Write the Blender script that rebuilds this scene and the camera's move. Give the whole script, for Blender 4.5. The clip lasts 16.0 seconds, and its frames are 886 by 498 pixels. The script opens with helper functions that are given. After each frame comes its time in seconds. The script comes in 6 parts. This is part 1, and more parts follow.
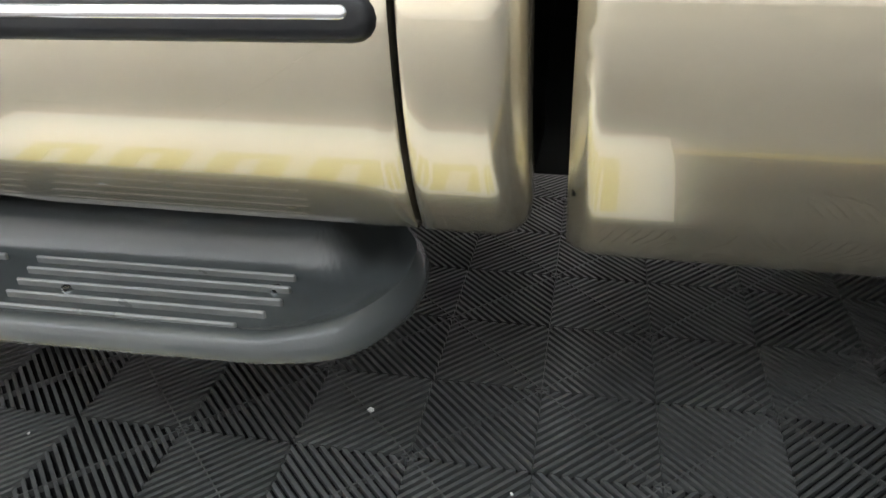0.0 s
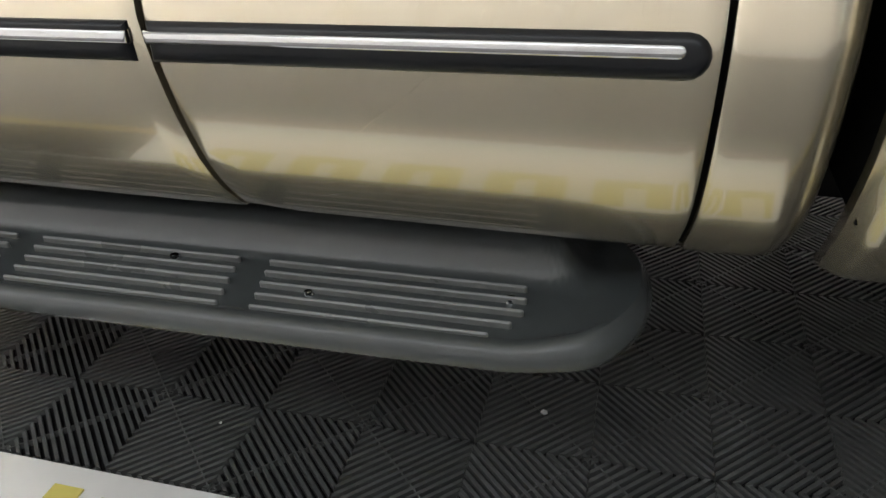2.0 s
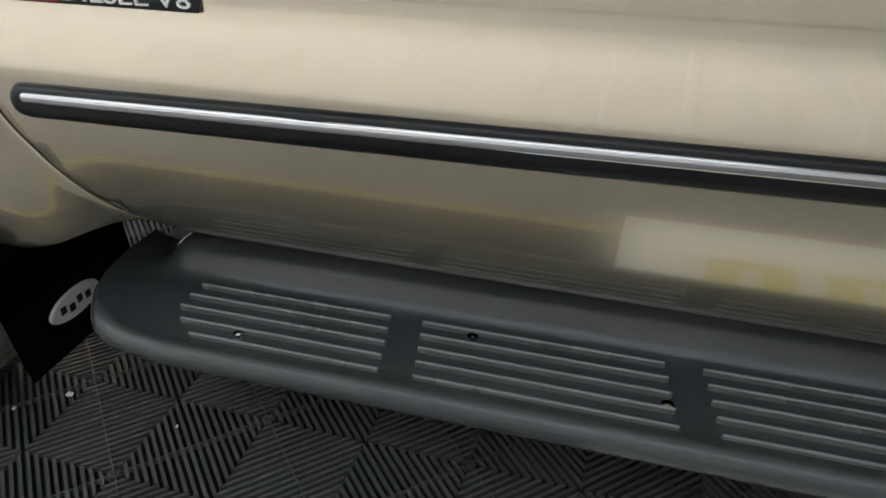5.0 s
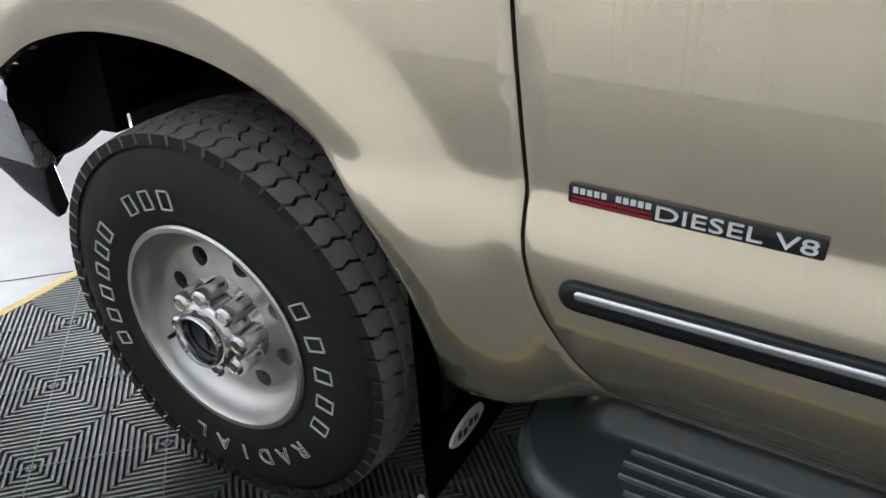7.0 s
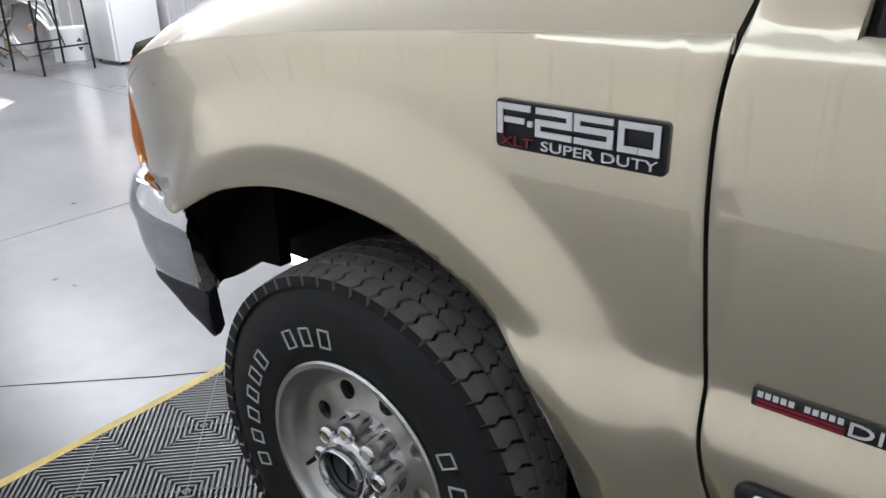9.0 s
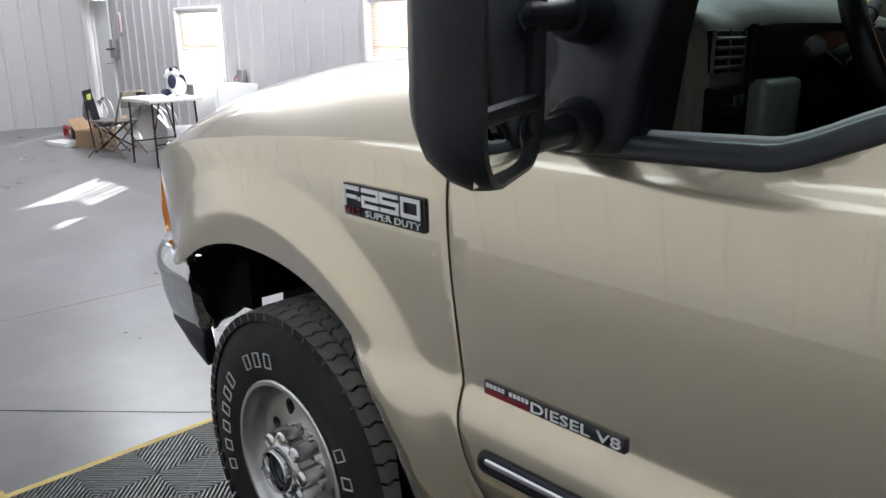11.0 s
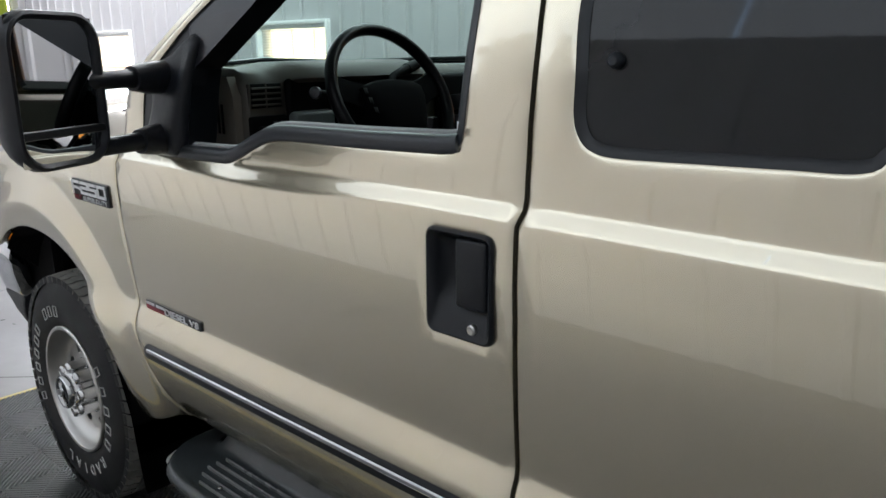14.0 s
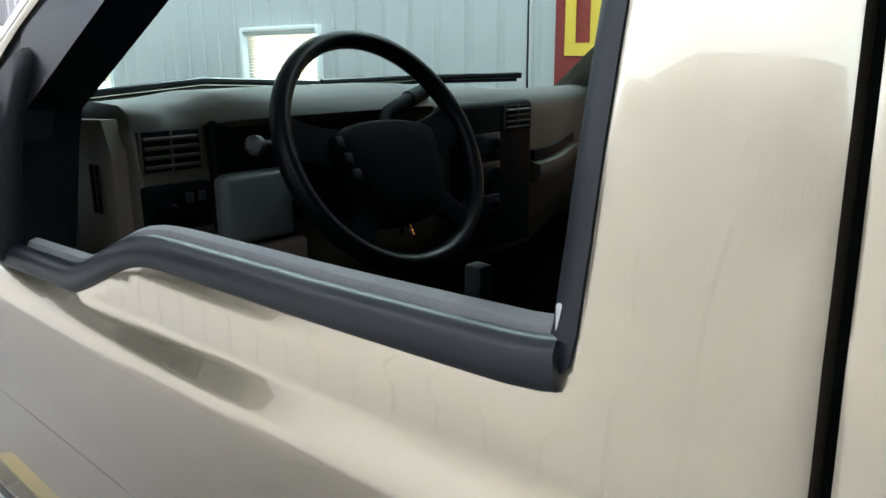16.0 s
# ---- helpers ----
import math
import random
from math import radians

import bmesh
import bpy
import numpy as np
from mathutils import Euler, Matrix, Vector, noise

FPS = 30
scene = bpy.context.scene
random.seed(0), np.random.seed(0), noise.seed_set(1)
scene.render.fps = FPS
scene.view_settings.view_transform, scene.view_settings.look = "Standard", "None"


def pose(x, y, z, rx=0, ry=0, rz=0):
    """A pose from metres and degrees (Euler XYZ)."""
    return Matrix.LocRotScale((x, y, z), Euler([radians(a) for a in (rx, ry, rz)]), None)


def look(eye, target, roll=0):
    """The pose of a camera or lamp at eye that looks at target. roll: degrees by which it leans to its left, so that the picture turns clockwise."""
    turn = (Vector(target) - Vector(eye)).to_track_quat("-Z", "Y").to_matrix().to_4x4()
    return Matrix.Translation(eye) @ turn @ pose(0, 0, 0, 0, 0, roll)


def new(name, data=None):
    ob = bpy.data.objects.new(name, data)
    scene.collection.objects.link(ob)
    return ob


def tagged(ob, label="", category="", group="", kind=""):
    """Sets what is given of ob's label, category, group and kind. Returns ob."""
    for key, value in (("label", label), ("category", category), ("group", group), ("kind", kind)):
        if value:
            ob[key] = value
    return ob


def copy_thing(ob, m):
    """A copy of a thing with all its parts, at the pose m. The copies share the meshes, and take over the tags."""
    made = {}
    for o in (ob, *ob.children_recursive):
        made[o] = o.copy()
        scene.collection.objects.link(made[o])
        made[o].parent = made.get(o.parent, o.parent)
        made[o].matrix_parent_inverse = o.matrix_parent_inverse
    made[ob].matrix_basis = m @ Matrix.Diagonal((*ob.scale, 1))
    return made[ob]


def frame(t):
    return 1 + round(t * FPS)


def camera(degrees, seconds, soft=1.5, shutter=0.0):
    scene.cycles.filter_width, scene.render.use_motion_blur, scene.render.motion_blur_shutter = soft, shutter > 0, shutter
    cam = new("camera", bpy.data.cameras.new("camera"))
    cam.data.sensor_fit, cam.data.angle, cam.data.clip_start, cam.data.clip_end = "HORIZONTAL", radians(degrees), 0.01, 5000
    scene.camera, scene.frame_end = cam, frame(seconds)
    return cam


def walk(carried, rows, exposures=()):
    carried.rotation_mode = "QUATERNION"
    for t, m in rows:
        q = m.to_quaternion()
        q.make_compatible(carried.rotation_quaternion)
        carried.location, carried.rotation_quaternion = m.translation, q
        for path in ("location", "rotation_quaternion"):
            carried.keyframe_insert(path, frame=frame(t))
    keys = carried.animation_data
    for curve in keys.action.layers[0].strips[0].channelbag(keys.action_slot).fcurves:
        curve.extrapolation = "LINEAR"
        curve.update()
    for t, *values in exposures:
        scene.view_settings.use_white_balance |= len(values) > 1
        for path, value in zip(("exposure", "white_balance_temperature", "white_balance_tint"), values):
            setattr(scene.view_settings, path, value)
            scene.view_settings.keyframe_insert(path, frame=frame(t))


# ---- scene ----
cam = camera(60.4, 16.0)
PATH = [
    (0, (2.631, -0.618, 0.901), (2.266, 1.085, -0.082), -1.6),
    (0.5, (2.589, -0.628, 0.908), (2.208, 1.068, -0.083), -1.7),
    (1, (2.558, -0.635, 0.915), (2.161, 1.051, -0.086), -1.7),
    (1.5, (2.512, -0.664, 0.94), (2.092, 1.015, -0.061), -1.6),
    (2, (2.394, -0.692, 0.954), (1.934, 0.975, -0.05), -1.8),
    (2.5, (2.222, -0.617, 0.946), (1.748, 1.041, -0.066), -1.5),
    (3, (2.068, -0.602, 0.945), (1.59, 1.044, -0.085), -1.5),
    (3.2, (2.011, -0.619, 0.958), (1.531, 1.023, -0.08), -1.5),
    (5.3, (1.355, -0.676, 1.07), (0.791, 0.92, 0.005), -1.1),
    (5.5, (1.303, -0.706, 1.089), (0.71, 0.887, 0.035), -0.9),
    (6, (1.176, -0.763, 1.147), (0.506, 0.811, 0.11), -0.8),
    (6.5, (1.07, -0.743, 1.179), (0.309, 0.803, 0.163), -0.7),
    (7, (0.973, -0.724, 1.231), (0.081, 0.759, 0.23), -0.8),
    (7.5, (0.893, -0.744, 1.268), (-0.07, 0.716, 0.298), -0.7),
    (8, (0.868, -0.757, 1.296), (-0.156, 0.694, 0.377), -0.6),
    (8.5, (0.861, -0.761, 1.327), (-0.224, 0.682, 0.467), -0.6),
    (8.7, (0.859, -0.763, 1.335), (-0.249, 0.678, 0.502), -0.6),
    (10.8, (1.388, -0.797, 1.408), (0.02, 0.547, 0.842), -0.6),
    (11, (1.468, -0.814, 1.407), (0.074, 0.512, 0.862), -0.5),
    (11.5, (1.709, -0.811, 1.41), (0.268, 0.478, 0.897), -0.2),
    (12, (1.916, -0.834, 1.432), (0.446, 0.421, 0.916), -0.6),
    (12.5, (2.118, -0.907, 1.446), (0.622, 0.320, 0.934), -1.0),
    (13, (2.366, -0.917, 1.433), (0.897, 0.348, 0.938), -0.5),
    (13.5, (2.573, -0.87, 1.435), (1.2, 0.496, 0.936), -0.4),
    (14, (2.526, -0.834, 1.484), (1.208, 0.582, 0.976), -0.5),
    (14.5, (2.283, -0.706, 1.513), (0.985, 0.729, 1.006), -0.2),
    (15, (2.115, -0.54, 1.507), (0.836, 0.914, 1.006), 0.2),
    (15.5, (2.012, -0.37, 1.506), (0.723, 1.076, 1.009), 0.3),
    (16, (1.968, -0.291, 1.508), (0.65, 1.13, 1.015), -0.4),
]
EXPOSURES = [(0, 5.4, 6450, 8), (1.5, 4.7, 6650, 9), (3.2, 4.25, 6600, 9), (5.5, 3.98, 6200, 8), (6.5, 3.92, 6100, 8), (8.5, 3.72, 5950, 9), (11, 3.43, 6050, 9), (12.5, 3.6, 6050, 9), (14, 3.53, 6050, 8), (15, 3.56, 6050, 8), (15.5, 3.66, 6000, 9), (16, 3.95, 5900, 8)]
walk(cam, [(t, look(eye, target, roll)) for t, eye, target, roll in PATH], EXPOSURES)

from mathutils import geometry

# ---- light ----
SUN_DIR = Vector((0.70, -0.714, -0.28)).normalized()
world = bpy.data.worlds.new("world")
scene.world = world
world.use_nodes = True
wn = world.node_tree.nodes
sky = wn.new("ShaderNodeTexSky")
sky.sky_type, sky.sun_disc = "NISHITA", False
sky.sun_elevation, sky.sun_rotation = radians(15.6), math.atan2(-SUN_DIR.x, -SUN_DIR.y)
wn["Background"].inputs["Strength"].default_value = 0.15
world.node_tree.links.new(sky.outputs[0], wn["Background"].inputs["Color"])

sun = new("sun", bpy.data.lights.new("sun", "SUN"))
sun.data.energy, sun.data.angle, sun.data.color = 5.0, radians(0.5), (1.0, 0.95, 0.88)
sun.matrix_world = look((0, 0, 20), Vector((0, 0, 20)) + SUN_DIR)


def area_light(name, x, y, z, sx, sy, watts, target, color=(1, 1, 1)):
    ob = new(name, bpy.data.lights.new(name, "AREA"))
    ob.data.shape, ob.data.size, ob.data.size_y = "RECTANGLE", sx, sy
    ob.data.energy, ob.data.color = watts, color
    ob.matrix_world = look((x, y, z), target)
    return ob


# ---- materials ----
def material(name):
    m = bpy.data.materials.new(name)
    m.use_nodes = True
    nt = m.node_tree
    return m, nt, nt.nodes["Principled BSDF"]


def plain(name, color, rough=0.5, metal=0.0, coat=0.0, grain=0.06, scale=30.0, bump=0.0, bump_scale=200.0, stain=0.0, stain_scale=2.0,
          coat_rough=0.03, ior=1.5, by_object=0.0):
    """A surface with fine grain, larger stains, and relief, at real size."""
    m, nt, p = material(name)
    n, l = nt.nodes, nt.links
    tc = n.new("ShaderNodeTexCoord")
    fine = n.new("ShaderNodeTexNoise")
    fine.inputs["Scale"].default_value, fine.inputs["Detail"].default_value = scale, 5
    l.new(tc.outputs["Object"], fine.inputs["Vector"])
    broad = n.new("ShaderNodeTexNoise")
    broad.inputs["Scale"].default_value, broad.inputs["Detail"].default_value = stain_scale, 4
    l.new(tc.outputs["Object"], broad.inputs["Vector"])
    a = n.new("ShaderNodeMapRange")
    a.inputs["To Min"].default_value, a.inputs["To Max"].default_value = 1 - grain, 1 + grain
    l.new(fine.outputs["Fac"], a.inputs["Value"])
    b = n.new("ShaderNodeMapRange")
    b.inputs["To Min"].default_value, b.inputs["To Max"].default_value = 1 - stain, 1 + stain
    l.new(broad.outputs["Fac"], b.inputs["Value"])
    mul = n.new("ShaderNodeMath")
    mul.operation = "MULTIPLY"
    l.new(a.outputs[0], mul.inputs[0])
    l.new(b.outputs[0], mul.inputs[1])
    last = mul
    if by_object:
        oi = n.new("ShaderNodeObjectInfo")
        c = n.new("ShaderNodeMapRange")
        c.inputs["To Min"].default_value, c.inputs["To Max"].default_value = 1 - by_object, 1 + by_object
        l.new(oi.outputs["Random"], c.inputs["Value"])
        mm = n.new("ShaderNodeMath")
        mm.operation = "MULTIPLY"
        l.new(mul.outputs[0], mm.inputs[0])
        l.new(c.outputs[0], mm.inputs[1])
        last = mm
    sc = n.new("ShaderNodeVectorMath")
    sc.operation = "SCALE"
    sc.inputs[0].default_value = color
    l.new(last.outputs[0], sc.inputs["Scale"])
    l.new(sc.outputs[0], p.inputs["Base Color"])
    r = n.new("ShaderNodeMapRange")
    r.inputs["To Min"].default_value, r.inputs["To Max"].default_value = max(0.02, rough * (1 - 2 * grain)), min(1, rough * (1 + 2 * grain))
    l.new(broad.outputs["Fac"], r.inputs["Value"])
    l.new(r.outputs[0], p.inputs["Roughness"])
    p.inputs["Metallic"].default_value = metal
    p.inputs["Coat Weight"].default_value, p.inputs["Coat Roughness"].default_value = coat, coat_rough
    p.inputs["IOR"].default_value = ior
    if bump:
        bn = n.new("ShaderNodeTexNoise")
        bn.inputs["Scale"].default_value, bn.inputs["Detail"].default_value = bump_scale, 3
        l.new(tc.outputs["Object"], bn.inputs["Vector"])
        bp = n.new("ShaderNodeBump")
        bp.inputs["Strength"].default_value, bp.inputs["Distance"].default_value = bump, 0.002
        l.new(bn.outputs["Fac"], bp.inputs["Height"])
        l.new(bp.outputs["Normal"], p.inputs["Normal"])
    return m


PAINT = plain("champagne_paint", (0.645, 0.585, 0.44), 0.26, 0.90, 1.0, 0.02, 900, stain=0.012, stain_scale=1.5, coat_rough=0.02)
PAINT.node_tree.nodes["Principled BSDF"].inputs["Coat IOR"].default_value = 1.85
BLACK_PLASTIC = plain("black_plastic", (0.008, 0.0095, 0.0125), 0.36, ior=1.4, grain=0.12, scale=60, bump=0.25, bump_scale=900)
TRIM_BLACK = plain("trim_black", (0.005, 0.006, 0.008), 0.3, ior=1.4, grain=0.08, scale=40)
RUBBER = plain("seal_rubber", (0.016, 0.019, 0.023), 0.36, grain=0.12, scale=80)
TYRE = plain("tyre_rubber", (0.013, 0.0135, 0.0135), 0.6, ior=1.35, grain=0.2, scale=40, bump=0.2, bump_scale=300, stain=0.2, stain_scale=6)
TREAD = plain("tread_rubber", (0.175, 0.168, 0.150), 0.75, grain=0.25, scale=50, bump=0.3, bump_scale=300, stain=0.25, stain_scale=8)
CHROME = plain("chrome", (0.62, 0.635, 0.65), 0.06, 1.0, grain=0.03)
POLISHED = plain("polished_hub", (0.62, 0.62, 0.62), 0.13, 1.0, grain=0.06, stain=0.05, stain_scale=9)
ALU = plain("machined_aluminium", (0.55, 0.54, 0.52), 0.38, 1.0, grain=0.08, scale=25, stain=0.05, stain_scale=8)
# underbody parts, and the strips and blocks added as shade in body gaps
DARK = plain("underbody_and_shade_black", (0.004, 0.004, 0.004), 0.9, ior=1.15, grain=0.3, scale=20)
BOARD = plain("step_board_plastic", (0.056, 0.063, 0.065), 0.26, grain=0.06, scale=30, bump=0.1, bump_scale=500)
BOARD_RIB = plain("step_board_rib", (0.12, 0.125, 0.122), 0.30, grain=0.2, scale=40, stain=0.2, stain_scale=9)
MAT = plain("mat_plastic", (0.085, 0.088, 0.087), 0.43, grain=0.2, scale=60, stain=0.25, stain_scale=5, by_object=0.12)
MAT_SHADE = plain("mat_groove_shade", (0.008, 0.008, 0.009), 0.7, grain=0.2)
YELLOW = plain("worn_yellow_plastic", (0.44, 0.34, 0.10), 0.55, grain=0.15, scale=40, stain=0.3, stain_scale=9)
CONCRETE = plain("polished_concrete", (0.176, 0.174, 0.175), 0.30, grain=0.14, scale=9, stain=0.45, stain_scale=1.3, bump=0.05, bump_scale=60)
WALL = plain("liner_panel_steel", (0.47, 0.46, 0.465), 0.45, grain=0.02, scale=14, stain=0.04, stain_scale=0.8, by_object=0.015)
# unseen near wall, made whiter to throw more light on the truck's side
NEAR_WALL = plain("near_wall_bounce_white", (0.78, 0.78, 0.77), 0.5, grain=0.02, scale=14, stain=0.04, stain_scale=0.8, by_object=0.015)
CEIL = plain("ceiling_steel", (0.8, 0.8, 0.8), 0.5, grain=0.03, stain=0.03)
WHITE = plain("white_paint", (0.76, 0.76, 0.75), 0.45, grain=0.02, stain=0.03)
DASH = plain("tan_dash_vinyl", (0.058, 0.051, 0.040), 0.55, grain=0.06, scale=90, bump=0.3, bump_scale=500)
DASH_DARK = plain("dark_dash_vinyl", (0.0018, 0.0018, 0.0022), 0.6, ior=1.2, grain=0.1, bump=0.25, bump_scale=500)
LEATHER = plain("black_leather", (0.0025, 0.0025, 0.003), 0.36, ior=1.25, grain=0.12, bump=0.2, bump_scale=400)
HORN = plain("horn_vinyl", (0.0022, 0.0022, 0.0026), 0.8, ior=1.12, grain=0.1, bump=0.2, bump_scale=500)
TRIM_TAN = plain("tan_trim_plastic", (0.15, 0.13, 0.102), 0.6, grain=0.05, scale=90, bump=0.2, bump_scale=500)
SEAT_CLOTH = plain("dark_seat_cloth", (0.015, 0.0145, 0.0135), 0.95, ior=1.2, grain=0.12, scale=250, bump=0.4, bump_scale=600)
CLOTH = plain("tan_cloth", (0.055, 0.049, 0.039), 0.9, grain=0.12, scale=250, bump=0.4, bump_scale=600)


def glass(name, tint, gloss=0.05):
    """Thin sheet glass: tinted see-through with a little mirror gloss."""
    m = bpy.data.materials.new(name)
    m.use_nodes = True
    n, l = m.node_tree.nodes, m.node_tree.links
    n.remove(n["Principled BSDF"])
    clear, shine, mix = n.new("ShaderNodeBsdfTransparent"), n.new("ShaderNodeBsdfGlossy"), n.new("ShaderNodeMixShader")
    clear.inputs["Color"].default_value = (*tint, 1)
    shine.inputs["Roughness"].default_value = 0.01
    mix.inputs["Fac"].default_value = gloss
    l.new(clear.outputs[0], mix.inputs[1])
    l.new(shine.outputs[0], mix.inputs[2])
    l.new(mix.outputs[0], n["Material Output"].inputs["Surface"])
    return m


GLASS = glass("tinted_windscreen", (0.44, 0.57, 0.53))
DARK_GLASS = plain("privacy_glass", (0.009, 0.0105, 0.0115), 0.05, ior=1.4, grain=0.02)
MIRROR = plain("mirror_silver", (0.82, 0.83, 0.83), 0.02, 1.0, grain=0.0)


# ---- building helpers ----
def mesh_object(name, bm, mat, smooth=True, angle=35):
    bmesh.ops.recalc_face_normals(bm, faces=bm.faces)
    me = bpy.data.meshes.new(name)
    bm.to_mesh(me)
    bm.free()
    for m in (mat if isinstance(mat, (list, tuple)) else [mat]):
        me.materials.append(m)
    if smooth:
        for p in me.polygons:
            p.use_smooth = True
        me.set_sharp_from_angle(angle=radians(angle))
    return new(name, me)


def part(name, bm, mat, parent, label="", smooth=True, angle=35):
    ob = mesh_object(name, bm, mat, smooth, angle)
    ob.parent = parent
    if label:
        ob["label"] = label
    return ob


def thing(name, label, category, x=0.0, y=0.0, z=0.0, rz=0.0, group="", kind=""):
    ob = new(name)
    ob.empty_display_size = 0.1
    ob.matrix_world = pose(x, y, z, 0, 0, rz)
    return tagged(ob, label, category, group, kind)


def box(bm, x0, x1, y0, y1, z0, z1, bevel=0.0, seg=2, m=None):
    vs = [bm.verts.new((x, y, z)) for x in (x0, x1) for y in (y0, y1) for z in (z0, z1)]
    q = [(0, 1, 3, 2), (4, 6, 7, 5), (0, 4, 5, 1), (2, 3, 7, 6), (0, 2, 6, 4), (1, 5, 7, 3)]
    fs = [bm.faces.new([vs[i] for i in f]) for f in q]
    if m is not None:
        bmesh.ops.transform(bm, matrix=m, verts=vs)
    if bevel:
        es = list({e for f in fs for e in f.edges})
        bmesh.ops.bevel(bm, geom=es, offset=bevel, segments=seg, affect="EDGES", profile=0.5)
    return bm


def tube(bm, path, r, n=10, cap=True):
    """A round bar along points; r is a radius or one per point."""
    path = [Vector(p) for p in path]
    rs = r if isinstance(r, (list, tuple)) else [r] * len(path)
    rings = []
    side = None
    for i, p in enumerate(path):
        d = (path[min(i + 1, len(path) - 1)] - path[max(i - 1, 0)]).normalized()
        if side is None:
            side = d.orthogonal().normalized()
        side = (side - d * side.dot(d)).normalized()
        up = d.cross(side)
        rings.append([bm.verts.new(p + rs[i] * (math.cos(2 * math.pi * k / n) * side + math.sin(2 * math.pi * k / n) * up)) for k in range(n)])
    for a, b in zip(rings, rings[1:]):
        for k in range(n):
            bm.faces.new((a[k], a[(k + 1) % n], b[(k + 1) % n], b[k]))
    if cap:
        bm.faces.new(rings[0][::-1])
        bm.faces.new(rings[-1])
    return bm


def lathe(bm, prof, n=48, axis="y", centre=(0, 0, 0), a0=0.0, a1=2 * math.pi):
    """Turn (radius, height) pairs round an axis."""
    full = abs(a1 - a0 - 2 * math.pi) < 1e-6
    c = Vector(centre)
    rings = []
    for k in range(n if full else n + 1):
        a = a0 + (a1 - a0) * k / n
        ring = []
        for r, h in prof:
            if axis == "y":
                v = Vector((r * math.cos(a), h, r * math.sin(a)))
            elif axis == "z":
                v = Vector((r * math.cos(a), r * math.sin(a), h))
            else:
                v = Vector((h, r * math.cos(a), r * math.sin(a)))
            ring.append(bm.verts.new(c + v))
        rings.append(ring)
    m = len(rings)
    for k in range(m if full else m - 1):
        a, b = rings[k], rings[(k + 1) % m]
        for i in range(len(prof) - 1):
            bm.faces.new((a[i], b[i], b[i + 1], a[i + 1]))
    bmesh.ops.remove_doubles(bm, verts=bm.verts, dist=1e-6)
    return bm


def prism(bm, pts, y0, y1):
    """A closed outline in x and z, pushed from y0 to y1."""
    a = [bm.verts.new((x, y0, z)) for x, z in pts]
    b = [bm.verts.new((x, y1, z)) for x, z in pts]
    k = len(pts)
    for i in range(k):
        bm.faces.new((a[i], b[i], b[(i + 1) % k], a[(i + 1) % k]))
    for tri in geometry.tessellate_polygon([[Vector((x, z, 0)) for x, z in pts]]):
        if len(set(tri)) == 3:
            bm.faces.new([a[i] for i in tri])
            bm.faces.new([b[i] for i in tri[::-1]])
    return bm


def smooth_line(pts, step=0.02, closed=False):
    """Catmull-Rom through the points, sampled about every step."""
    P = [Vector(p) for p in pts]
    n = len(P)
    out = []
    for i in range(n if closed else n - 1):
        p0 = P[(i - 1) % n] if closed or i > 0 else P[0] * 2 - P[1]
        p1, p2 = P[i], P[(i + 1) % n]
        p3 = P[(i + 2) % n] if closed or i + 2 < n else P[-1] * 2 - P[-2]
        k = max(1, int((p2 - p1).length / step))
        for j in range(k):
            t = j / k
            out.append(0.5 * (2 * p1 + (p2 - p0) * t + (2 * p0 - 5 * p1 + 4 * p2 - p3) * t * t + (3 * p1 - p0 - 3 * p2 + p3) * t ** 3))
    if not closed:
        out.append(P[-1])
    return out


def lerp(table, v):
    return float(np.interp(v, [a for a, _ in table], [b for _, b in table]))


# ---- the hall ----
X0, X1, Y0, Y1, ZF, ZC = -12.0, 8.0, -2.3, 4.05, -0.015, 4.4
RIB = 0.305


